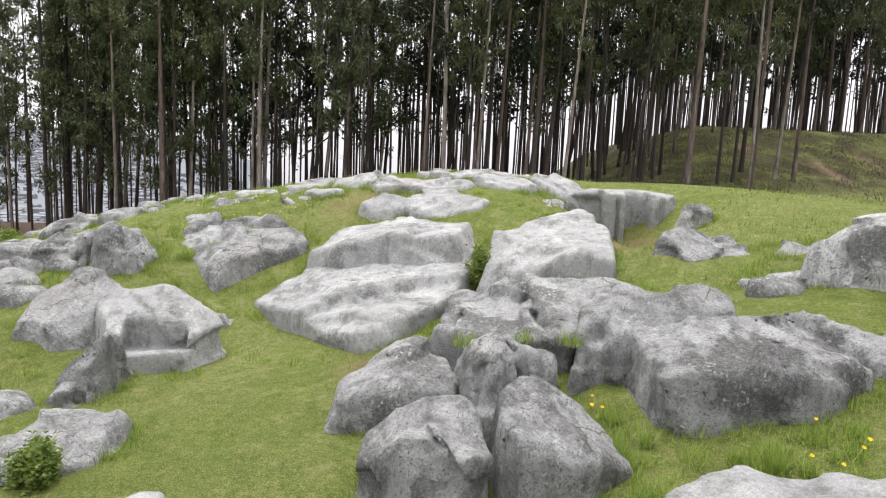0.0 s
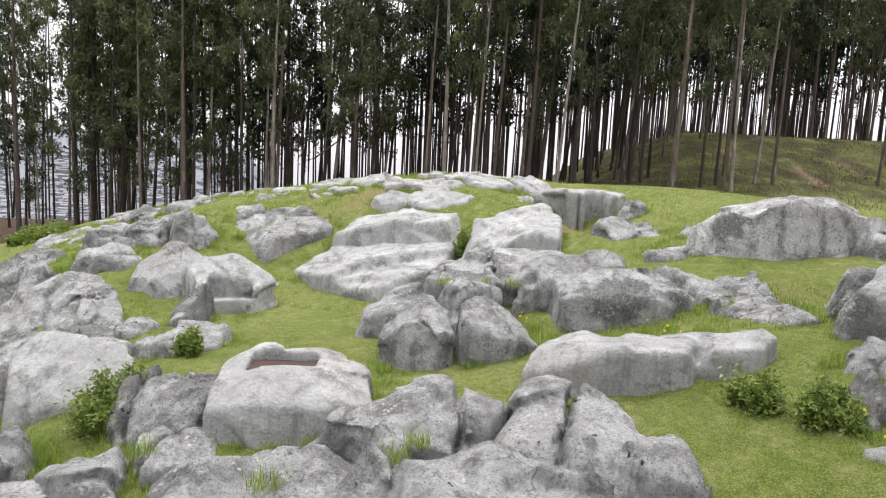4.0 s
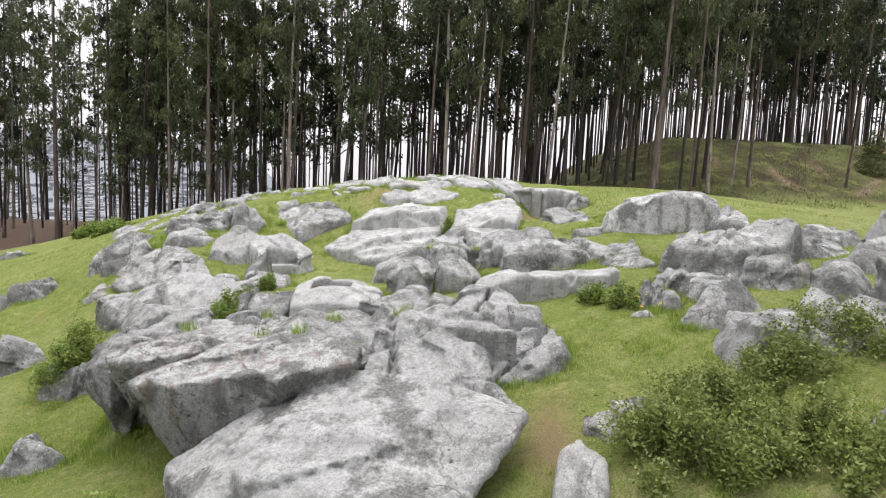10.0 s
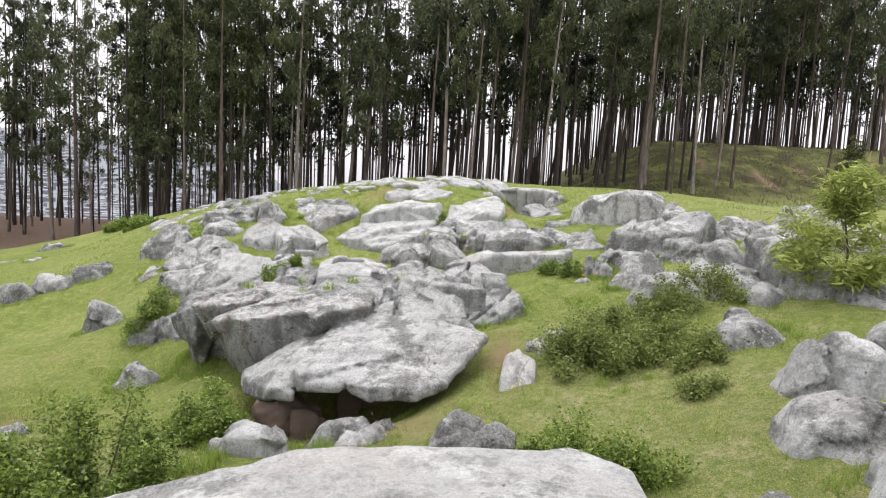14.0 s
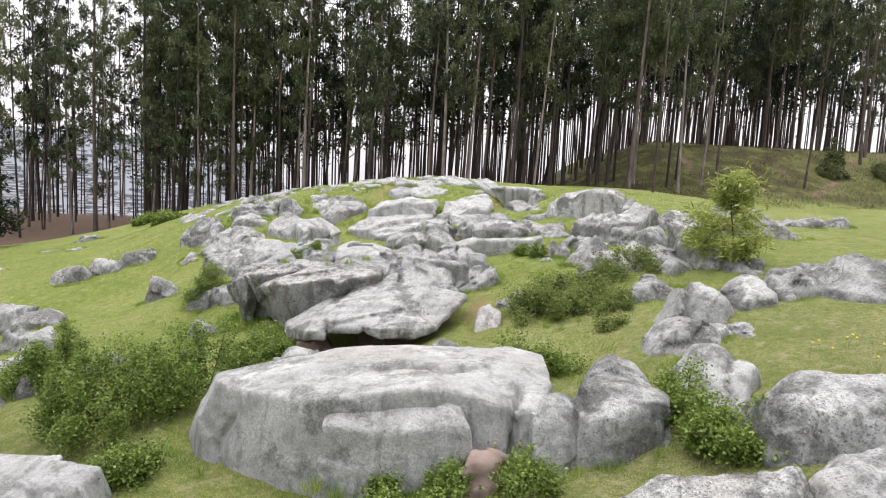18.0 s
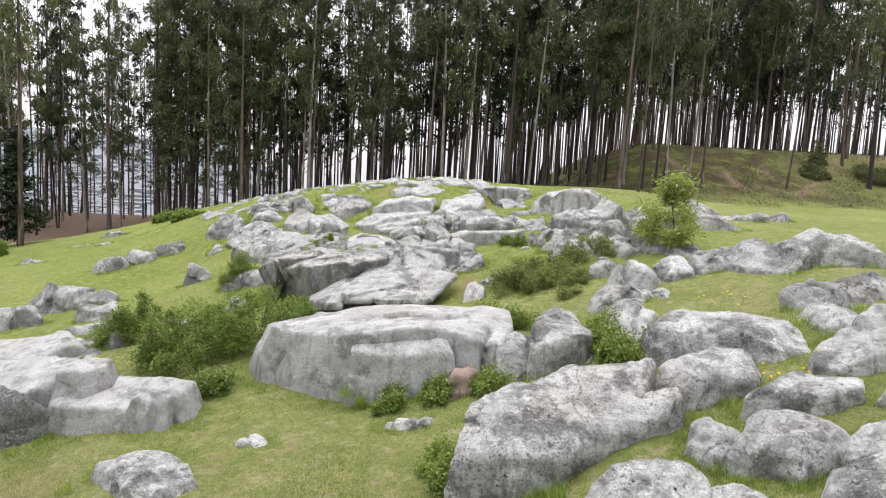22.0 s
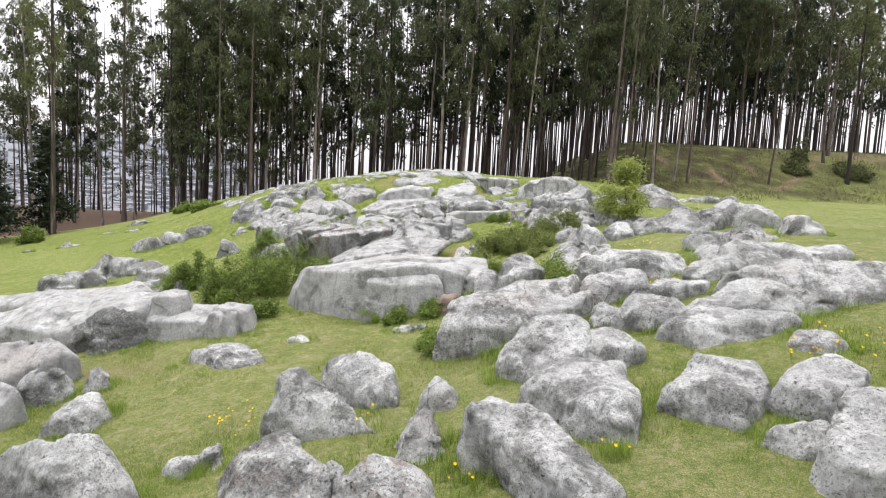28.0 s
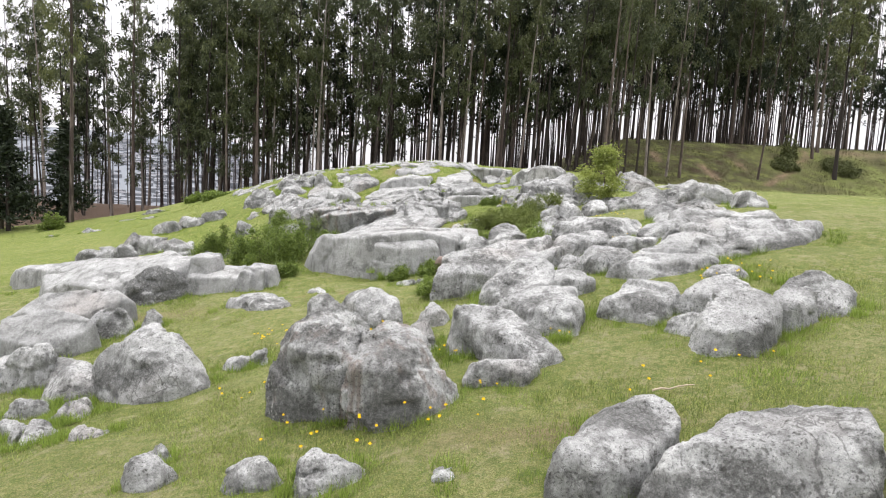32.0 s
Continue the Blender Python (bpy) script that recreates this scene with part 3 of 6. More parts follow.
    # broken facets over the whole skin
    if rough > 0.3:
        m = int(min(26, 7 + 4 * size * size)) if rough > 0.7 else 6
        seat = q[nr.integers(0, len(q), m)]
        warp = q + 0.045 * np.stack([fbm(q * 3.1 + 40 * k, 2, seed + 27) for k in range(3)], -1)
        amp = (0.018 + 0.010 * min(2.0, size)) * bold
        lift, tilt = nr.normal(0, 0.35 * amp, m), nr.normal(0, 0.13 * bold, (m, 3))
        best, F = np.full(len(q), 1e9), np.zeros(len(q))
        for k in range(m):
            d = ((warp - seat[k]) ** 2).sum(1)
            F = np.where(d < best, lift[k] + (q - seat[k]) @ tilt[k], F)
            best = np.minimum(best, d)
        g = g + np.clip(F, -1.1 * amp, 1.7 * amp)
    # joints
    count = rng.choice((0, 0, 1, 1)) + int(size > 1.8) if rough > 0.65 else 0
    if spec.get("joints") is not None:
        count = spec["joints"]
    lines = list(spec.get("cracks", ()))
    for _ in range(count):
        a = rng.uniform(0, 3.14)
        px, py = mid[0] + rng.uniform(-0.3, 0.3) * size, mid[1] + rng.uniform(-0.25, 0.25) * np.ptp(c[:, 1])
        lines.append((px - math.cos(a) * size, py - math.sin(a) * size, px + math.cos(a) * size, py + math.sin(a) * size, spec.get("split", 1.0) * rng.uniform(0.10, 0.24) * min(1, 0.4 + 0.4 * size), 0.05))
    if lines:
        bend = 0.13 * fbm(q * 1.5 + 31, 3, seed + 23)
        for ax, ay, bx, by, depth, wide in lines:
            ln = math.hypot(bx - ax, by - ay)
            off = ((q[:, 0] - ax) * (by - ay) - (q[:, 1] - ay) * (bx - ax)) / ln + bend
            lie = ((q[:, 0] - ax) * (bx - ax) + (q[:, 1] - ay) * (by - ay)) / ln
            wide = max(wide, 1.15 * h)
            g = g + depth * np.maximum(0, 1 - np.abs(off) / wide) * smooth((lie + 0.1) / 0.2) * smooth((ln + 0.1 - lie) / 0.2)
    # solution holes, mostly slots along the bedding
    holes = int(spec["holes"] * rough * min(10, 1 + 2.2 * size))
    skin = np.flatnonzero(np.abs(g) < h)
    if holes and len(skin):
        for k in nr.choice(skin, holes):
            r = nr.uniform(0.04, 0.10) * (1.4 if spec["holes"] > 1.5 else 1)
            s = np.array([nr.uniform(0.5, 1.0), nr.uniform(0.6, 1.0), nr.uniform(0.9, 1.8)])
            d = np.sqrt((((q - q[k]) * s) ** 2).sum(1))
            g = g + 1.1 * r * smooth(1.25 - d / r)
    f[near] = g
    return f


def rock_mass(masses, seed, coarse=1.0):
    """Masses of one rock joined into a closed skin."""
    every = np.concatenate([c for c, _ in masses])
    lo, hi = every.min(0), every.max(0)
    size = float(max(hi[0] - lo[0], hi[1] - lo[1]))
    h = min(0.07, max(0.034, 0.028 + 0.010 * size)) * coarse * (0.9 if hi[1] < -8.5 else 1.0)
    pad = 0.18 + max(0.0, max(s["batter"] for _, s in masses)) * 0.9 * float(max(0.3, hi[2] - lo[2]))
    gx = np.arange(lo[0] - pad, hi[0] + pad + h, h)
    gy = np.arange(lo[1] - pad, hi[1] + pad + h, h)
    X, Y = np.meshgrid(gx, gy, indexing="ij")
    base = float(land(X, Y).min()) - 0.2
    if all(s["under"] is not None for _, s in masses):
        base = lo[2] - max(s["under"] for _, s in masses) * 1.5 - 0.15
    gz = np.arange(base, hi[2] + 0.45, h)
    Z = gz[None, None, :]
    f = None
    for k, (c, s) in enumerate(masses):
        mid = c.mean(0)
        c = c[np.argsort(np.arctan2(c[:, 1] - mid[1], c[:, 0] - mid[0]))]
        g = rock_field(X, Y, Z, mid, c, s, seed + 13 * k, h)
        f = g if f is None else -smax(-f, -g, 0.03)
    v, quads = surface_net(f, (gx[0], gy[0], gz[0]), h)
    # what lies well under the turf is left out
    if all(s["under"] is None for _, s in masses):
        buried = v[:, 2] < land(v[:, 0], v[:, 1]) - 0.16
        quads = quads[~buried[quads].all(1)]
        used = np.unique(quads)
        remap = np.full(len(v), -1)
        remap[used] = np.arange(len(used))
        v, quads = v[used], remap[quads]
    # fine weathering along the normals
    fn = np.cross(v[quads[:, 2]] - v[quads[:, 0]], v[quads[:, 3]] - v[quads[:, 1]])
    nor = np.stack([sum(np.bincount(quads[:, k], fn[:, j], len(v)) for k in range(4)) for j in range(3)], -1)
    nor /= np.maximum(1e-9, np.linalg.norm(nor, axis=1))[:, None]
    rough = masses[0][1]["rough"] if masses[0][1]["rough"] > 0.7 else 0.35 * masses[0][1]["rough"]
    fret = np.abs(noise3(v * 9.0 + 4, seed + 51))
    if rough > 0.78 and lo[1] < -8.5:
        # solution fretting of the loose boulders
        cup = np.abs(noise3(v * 4.6 + 9, seed + 60)) + 0.5 * np.abs(noise3(v * 10.0 + 2, seed + 61))
        v = v + nor * (0.030 * np.minimum(cup, 0.7) - 0.028 * np.maximum(0, noise3(v * 7.0, seed + 62) - 0.25) / 0.75)[:, None]
    v = v + nor * (rough * (0.006 * noise3(v * 5.0, seed + 50) + 0.007 * noise3(v * 13.0, seed + 52) - 0.012 * np.exp(-fret * 7)))[:, None]
    return v, quads


def finish_rock(mesh, label, name, mat, big, tall):
    v, faces = mesh
    lo, hi = v.min(0), v.max(0)
    origin = np.array([(lo[0] + hi[0]) / 2, (lo[1] + hi[1]) / 2, float(land((lo[0] + hi[0]) / 2, (lo[1] + hi[1]) / 2))])
    ob = mesh_object(name, v - origin, faces, [mat or STONE])
    ob.location = origin
    ob["half"] = [float(a) for a in (hi - lo) / 2]
    if not label:
        what = "large" if big > 1.6 else ("small" if big < 0.7 else "knee-high" if tall < 0.6 else "chest-high")
        form = "flat-topped" if tall < 0.3 * big else "blocky"
        label = f"{what} {form} grey limestone rock with lichen in grass"
    tagged(ob, label, "rock", group="limestone outcrop")
    ROCKS.append(ob)
    return ob


def far_off(x, y):
    """Rocks that the camera never comes near are cut more coarsely."""
    return 1.35 if y > 8 or x < -7.5 or x > 8 else 1.0


def rock(lobes, label="", name="boulder", rough=1.0, mat=None, holes=0.5):
    """A lesser rock of one or more broken masses."""
    rng = random.Random(300 + len(ROCKS))
    masses = []
    for b in lobes:
        if b["y"] > 11:
            # bedrock of the brow lies flat in the turf
            b["h"], b["p"] = 0.05 + 0.16 * b["h"], 4.0
        hump = b["p"] < 3
        masses.append((np.array(corners_of(b, rng)), dict(rough=rough, batter=0.3 if hump else 0.2, under=None, peak=0.28 * b["h"] if hump else None, cuts=5, bowl=None, holes=holes)))
    b = lobes[0]
    if mat is None and (b["y"] < -8 or (b["y"] < -3.5 and b["x"] > 3)):
        mat = KARST if b["y"] < -8 else PALE
    return finish_rock(rock_mass(masses, 7 * len(ROCKS), far_off(b["x"], b["y"])), label, name, mat, max(b["w"], b["d"]), b["h"])


def slab(corners, label="", name="boulder", rough=1.0, batter=0.12, under=None, mat=None, bowl=None, holes=None, cuts=None, steps=(), cracks=(), peak=None, boxes=(), joints=None, fine=1.0):
    """A leading rock, from the corners of its top face."""
    c = np.array(corners)
    calm = 0.5 if name == "carved_block" else 1.0
    if c[:, 1].mean() < -8 and rough == 1.0:
        if mat is PALE or mat is None:
            mat, rough, calm = KARST, 0.86, 0.45
            joints = 0 if joints is None else joints
            holes = 1.2 if holes is None else holes
        # the loose boulders before the outcrop stand prouder
        c[:, :2] = c[:, :2].mean(0) + 1.05 * (c[:, :2] - c[:, :2].mean(0))
        c[:, 2] += 0.05 + 0.12 * np.maximum(0, c[:, 2] - land(c[:, 0], c[:, 1]))
    cx, cy = c[:, 0].mean(), c[:, 1].mean()
    split = 1.0
    if -5 < cx < 2.4 and -1.6 < cy < 2.3:
        # the heart of the outcrop is broken by open joints
        joints, split, fine = (1 if joints is None else joints), 1.15, 0.85 * fine
    if name in ("split_block", "cave_roof_slab", "carved_block", "basin_rock", "rock_column", "carved_bedrock"):
        fine = 0.72 * fine
    if holes is None:
        holes = 0.2 if rough < 0.75 else 0.6
    if cuts is None:
        cuts = 5 if rough > 0.7 else 2
    spec = dict(rough=rough, batter=batter, under=under, peak=peak, cuts=cuts, bowl=bowl, holes=holes, steps=steps, cracks=cracks, boxes=boxes, joints=joints, split=split, calm=calm)
    big = float(np.ptp(c[:, :2], axis=0).max())
    mesh = rock_mass([(c, spec)], 11 * len(ROCKS) + 5, far_off(c[:, 0].mean(), c[:, 1].mean()) * (1.2 if name == "bedrock_block" else 1.0) * fine)
    return finish_rock(mesh, label, name, mat or (WORN if rough < 0.75 else None), big, float((c[:, 2] - land(c[:, 0], c[:, 1])).mean()))


BASIN = (-1.42, 2.94, 0.36, 0.19, 0.22, 4)
BOWL = (-3.6, 7.35, 0.4, 0.28, 0.14, 10)
# ---- leading rocks of the outcrop ----
slab([(-3.05, 9.38, 1.46), (-2.25, 8.68, 1.52), (-1.68, 8.16, 1.60), (-1.00, 7.52, 1.70), (-0.52, 7.78, 1.84), (0.10, 8.45, 2.02), (0.42, 9.30, 2.22), (0.30, 10.40, 2.42), (-1.30, 10.20, 2.20), (-2.40, 9.95, 1.90)], "smooth sloping limestone bedrock worn into broad steps", name="carved_bedrock", rough=.45, batter=.06, steps=((-2.9, 8.2, 0.6, 9.1, 0.16),))
slab([(-2.25, 10.15, 2.16), (-1.60, 9.80, 2.34), (-0.90, 9.95, 2.60), (0.00, 9.62, 2.66), (0.43, 9.50, 2.52), (0.48, 10.80, 2.80), (-0.80, 11.25, 2.76), (-1.90, 11.00, 2.50)], "upper step of smooth worn limestone bedrock", name="carved_bedrock", rough=.45, batter=.22)
slab([(-3.76, 9.64, 2.10), (-3.14, 10.23, 2.15), (-2.37, 10.63, 2.28), (-2.63, 11.07, 2.70), (-3.43, 11.47, 2.75), (-4.32, 11.37, 2.62), (-5.19, 11.27, 2.43), (-4.48, 10.37, 2.03)], "long limestone ledge with a straight cut face and tufts on top", name="rock_ledge", rough=.8)
slab([(-4.12, 7.11, 1.41), (-3.72, 7.27, 1.28), (-3.25, 7.48, 1.34), (-3.02, 7.92, 1.47), (-3.14, 8.04, 1.67), (-3.73, 8.24, 1.93), (-4.28, 8.24, 1.93), (-4.59, 7.94, 1.64)], "smooth limestone boulder hollowed by a shallow carved bowl", rough=.6, bowl=BOWL)
slab([(-4.17, 5.90, 1.11), (-3.89, 5.96, 1.19), (-3.76, 7.19, 1.12), (-3.73, 6.65, 1.62), (-4.13, 6.55, 1.30)])
slab([(-5.49, 7.64, 1.48), (-4.76, 7.36, 1.39), (-4.63, 7.80, 1.51), (-4.46, 8.20, 1.83), (-5.13, 8.70, 2.13), (-5.53, 8.60, 2.01), (-5.65, 8.10, 1.72)])
slab([(0.59, 8.95, 2.12), (1.29, 8.68, 2.29), (1.79, 8.39, 2.55), (2.34, 8.16, 2.41), (2.63, 9.65, 2.85), (2.43, 10.65, 3.06), (1.47, 10.15, 2.89), (0.86, 9.75, 2.77)], "large carved limestone boulder with a smooth sloping face", rough=.6)
slab([(1.28, 11.50, 2.89), (2.68, 11.20, 2.78), (2.79, 12.00, 3.07), (2.02, 12.50, 3.25)])
slab([(3.17, 8.28, 2.34), (3.84, 7.95, 2.34), (4.63, 7.77, 2.44), (4.44, 8.60, 2.71), (4.20, 9.20, 2.90), (3.62, 9.30, 3.00), (3.12, 8.70, 2.77)])
slab([(4.19, 10.80, 3.07), (4.83, 10.87, 3.09), (4.92, 11.33, 3.25), (4.44, 11.33, 3.24)])
slab([(4.63, 8.35, 2.71), (5.05, 8.11, 2.55), (5.62, 8.17, 2.65), (6.00, 8.81, 2.79), (5.51, 8.91, 2.84), (4.94, 8.71, 2.82)])
slab([(-0.18, 6.20, 2.05), (0.29, 6.00, 1.97), (0.86, 5.90, 1.93), (1.26, 5.90, 2.00), (1.90, 6.40, 2.21), (1.96, 7.00, 2.32), (1.25, 7.40, 2.37), (0.68, 7.40, 2.37), (0.12, 6.90, 2.17)])
slab([(-0.99, 5.21, 1.42), (-0.64, 5.22, 1.58), (-0.18, 5.12, 1.64), (0.28, 5.22, 1.73), (0.12, 5.92, 1.90), (-0.32, 6.12, 2.05), (-0.72, 5.82, 1.72)], "pale rounded boulder leaning on the split blocks")
slab([(-0.56, 4.10, 1.52), (-0.12, 3.78, 1.86), (0.26, 3.76, 1.76), (0.38, 3.90, 1.66), (0.30, 4.42, 1.98), (-0.16, 4.45, 1.95), (-0.50, 4.40, 1.72)], "upright dark-faced block split from a boulder", name="split_block", rough=.62, batter=.05, joints=0, cuts=3, peak=0.02, mat=DARK)
slab([(0.47, 3.98, 1.80), (0.62, 3.78, 1.80), (1.06, 3.89, 1.65), (1.43, 4.17, 1.51), (1.09, 4.46, 1.85), (0.64, 4.56, 2.04), (0.46, 4.36, 1.95)], "upright grey block split from a boulder by a crack", name="split_block", rough=.62, batter=.06, joints=0, cuts=3, peak=0.02, mat=DARK)
slab([(0.27, 4.90, 1.92), (0.90, 4.90, 1.91), (1.03, 5.20, 2.04), (0.56, 5.50, 2.15), (0.23, 5.50, 2.10)], mat=DARK)
slab([(1.47, 6.22, 1.90), (1.77, 4.76, 2.02), (2.20, 4.62, 2.17), (2.95, 4.67, 2.19), (3.73, 4.88, 2.11), (4.19, 5.02, 2.07), (4.22, 5.63, 2.29), (3.66, 5.93, 2.33), (2.87, 5.93, 2.27), (1.83, 5.83, 2.15)], "long limestone rock with a dark weathered face", name="tiered_rock", mat=DARK)
slab([(1.32, 5.50, 2.11), (1.71, 5.60, 2.18), (2.87, 5.70, 2.31), (3.07, 6.20, 2.43), (2.68, 6.60, 2.57), (1.96, 6.60, 2.52), (1.46, 6.00, 2.27)], "upper tier of the long limestone rock", name="tiered_rock")
slab([(1.12, 2.98, 1.58), (1.34, 2.82, 1.82), (1.85, 2.66, 1.92), (2.42, 2.56, 1.96), (2.78, 2.62, 1.92), (3.05, 2.66, 1.86), (3.42, 2.72, 1.90), (3.72, 2.98, 2.00), (3.70, 3.30, 2.02), (2.90, 3.40, 1.98), (1.90, 3.40, 1.90), (1.36, 3.30, 1.78)], "long flat limestone slab with a pinkish stain", name="flat_slab", rough=.42, batter=.04, peak=0.0, joints=0, cuts=1, cracks=((2.72, 2.2, 2.98, 3.0, 0.22, 0.10),))
slab([(-1.95, 2.20, 1.30), (-1.45, 2.12, 1.36), (-0.85, 2.22, 1.36), (-0.40, 2.55, 1.26), (-0.56, 3.02, 1.47), (-1.05, 3.42, 1.57), (-1.78, 3.42, 1.57), (-2.02, 3.00, 1.53)], "limestone boulder with a carved rectangular basin on top", name="basin_rock", rough=.45, batter=.2, bowl=BASIN, joints=0, cuts=0, peak=0.14)
slab([(-2.90, 2.30, 1.13), (-2.64, 2.22, 1.18), (-2.08, 2.39, 1.32), (-1.95, 2.70, 1.40), (-2.31, 2.90, 1.39), (-2.76, 3.00, 1.37), (-2.98, 2.70, 1.31)])
slab([(-4.30, 2.87, 0.89), (-3.64, 2.96, 0.90), (-3.02, 3.01, 1.22), (-3.58, 3.71, 1.59), (-4.48, 3.71, 1.54), (-4.67, 3.41, 1.35)], "smooth carved limestone block with a level top", rough=.5)
slab([(-5.86, 3.44, 0.63), (-4.71, 3.02, 0.74), (-4.71, 3.53, 1.00), (-5.69, 4.03, 1.12), (-6.30, 4.03, 1.04)], mat=DARK)
slab([(-7.57, 6.65, 0.58), (-5.95, 6.07, 0.84), (-4.98, 6.35, 1.10), (-5.75, 7.46, 1.39), (-6.98, 8.06, 1.67), (-7.23, 7.66, 1.35)])
slab([(-8.92, 7.98, 0.85), (-7.70, 7.44, 0.88), (-7.02, 7.91, 1.32), (-7.43, 8.41, 1.61), (-8.44, 8.41, 1.69), (-8.93, 8.11, 1.39)], mat=DARK)
slab([(4.54, 7.32, 2.72), (4.84, 6.85, 3.13), (5.45, 6.42, 3.30), (5.76, 6.24, 3.55), (6.47, 6.26, 3.55), (6.84, 6.33, 3.08), (7.19, 7.17, 3.15), (6.69, 7.27, 3.62), (5.95, 7.27, 3.51), (4.96, 7.27, 3.31)], "tall pale limestone rock blotched with white lichen", mat=KARST, rough=.62, joints=0, cuts=2, steps=((4.4, 6.75, 5.7, 6.75, 0.10),))
slab([(4.72, 3.92, 2.33), (5.37, 3.31, 2.36), (6.37, 3.66, 2.45), (6.99, 3.51, 2.59), (7.46, 4.10, 2.72), (6.32, 4.30, 2.68), (5.04, 4.30, 2.63)], mat=DARK)
slab([(5.66, 2.23, 2.12), (5.72, 1.46, 2.11), (6.11, 1.33, 2.16), (6.77, 2.37, 2.35), (6.12, 2.37, 2.36)])
slab([(4.10, 5.54, 2.15), (4.30, 4.95, 2.18), (4.65, 4.83, 2.21), (4.68, 5.51, 2.41), (4.19, 5.51, 2.38)])
slab([(3.94, 0.63, 1.52), (4.25, 0.36, 1.59), (4.69, 0.37, 1.64), (5.15, 0.54, 1.88), (5.16, 0.77, 1.96), (4.70, 0.87, 2.37), (4.47, 0.87, 2.35), (4.13, 0.67, 2.06)])
slab([(1.29, -0.28, 1.06), (1.81, -0.34, 1.05), (2.35, 0.15, 1.27), (2.27, 0.25, 1.42), (2.15, 0.95, 1.51), (1.71, 0.75, 1.37), (1.32, 0.35, 1.14)])
slab([(-0.86, 1.40, 1.49), (-0.10, 1.30, 1.42), (0.62, 1.30, 1.52), (0.85, 1.90, 1.70), (0.29, 2.20, 1.68), (-0.34, 2.00, 1.60)])
slab([(0.58, 0.90, 1.63), (1.15, 0.70, 1.63), (1.61, 0.60, 1.58), (2.04, 0.60, 1.62), (2.03, 1.10, 1.64), (1.62, 1.80, 1.72), (1.01, 2.00, 1.72), (0.62, 1.60, 1.67)])
slab([(-0.76, -0.30, 1.26), (-0.28, -0.40, 1.26), (0.28, -0.30, 1.44), (0.86, -0.10, 1.59), (1.23, 0.00, 1.51), (1.54, 0.00, 1.47), (1.27, 0.50, 1.62), (0.62, 0.80, 1.65), (-0.07, 0.90, 1.51), (-1.11, 1.20, 1.60), (-1.40, 0.70, 1.43)])
slab([(-1.44, -0.20, 1.37), (-0.97, -0.40, 1.29), (-0.77, 0.00, 1.34), (-1.04, 0.90, 1.54), (-1.73, 0.90, 1.43)])
slab([(-2.15, -0.20, 1.34), (-1.70, -0.30, 1.27), (-1.45, 0.00, 1.43), (-2.11, 0.80, 1.40), (-2.53, 0.80, 1.38)])
slab([(-3.60, 0.00, 1.26), (-3.04, 0.00, 1.35), (-2.24, 0.00, 1.46), (-2.69, 0.70, 1.47), (-3.55, 0.90, 1.41), (-4.05, 0.80, 1.34)])
slab([(-3.33, -0.90, 1.18), (-3.00, -1.00, 1.18), (-2.26, -0.70, 1.33), (-1.92, -0.40, 1.38), (-2.43, 0.00, 1.32), (-3.04, 0.10, 1.27), (-3.79, 0.00, 1.18)], batter=-.5, joints=0, mat=RUSTY)
slab([(-3.20, -0.85, 1.10), (-2.75, -1.30, 1.12), (-2.30, -1.48, 1.12), (-1.40, -1.32, 1.20), (-0.34, -1.12, 1.36), (-0.30, -0.40, 1.40), (-0.90, 0.35, 1.40), (-2.36, 0.60, 1.34), (-3.40, 0.30, 1.20)], "massive leaning limestone prow streaked with dark run-off", name="rock_prow", rough=.6, batter=-.46, mat=RUSTY, holes=0.2, cuts=2, joints=0)
slab([(-3.95, -0.30, 1.02), (-3.42, -0.62, 1.08), (-3.22, -0.30, 1.14), (-3.20, 0.40, 1.20), (-4.05, 0.45, 1.17)], batter=-.12, joints=0)
slab([(-2.16, -1.72, 0.30), (-1.55, -2.45, 0.50), (-0.72, -2.72, 0.66), (-0.40, -2.72, 0.74), (0.05, -2.88, 0.66), (0.58, -2.90, 0.66), (1.00, -2.62, 0.74), (1.40, -2.15, 1.00), (1.60, -1.66, 1.16), (1.34, -1.15, 1.24), (0.45, -0.80, 1.28), (-0.52, -0.75, 1.18), (-1.38, -1.10, 0.78)], "broad tilted limestone slab roofing a low cave", name="cave_roof_slab", rough=.65, under=.22, mat=PALE, peak=0.05, cuts=1, holes=1.0, joints=0, cracks=((-0.60, -3.1, -0.52, -2.6, 0.05, 0.05), (0.95, -1.1, 1.45, -1.6, 0.20, 0.10)), steps=((-1.9, -1.85, 1.5, -2.35, 0.06),))
slab([(-0.27, -0.90, 1.23), (0.40, -1.00, 1.23), (1.25, -1.00, 1.14), (1.13, -0.40, 1.43), (0.62, 0.00, 1.62), (0.03, 0.00, 1.50), (-0.28, -0.40, 1.30)], "dark lichened limestone dome behind the cave roof", mat=DARK)
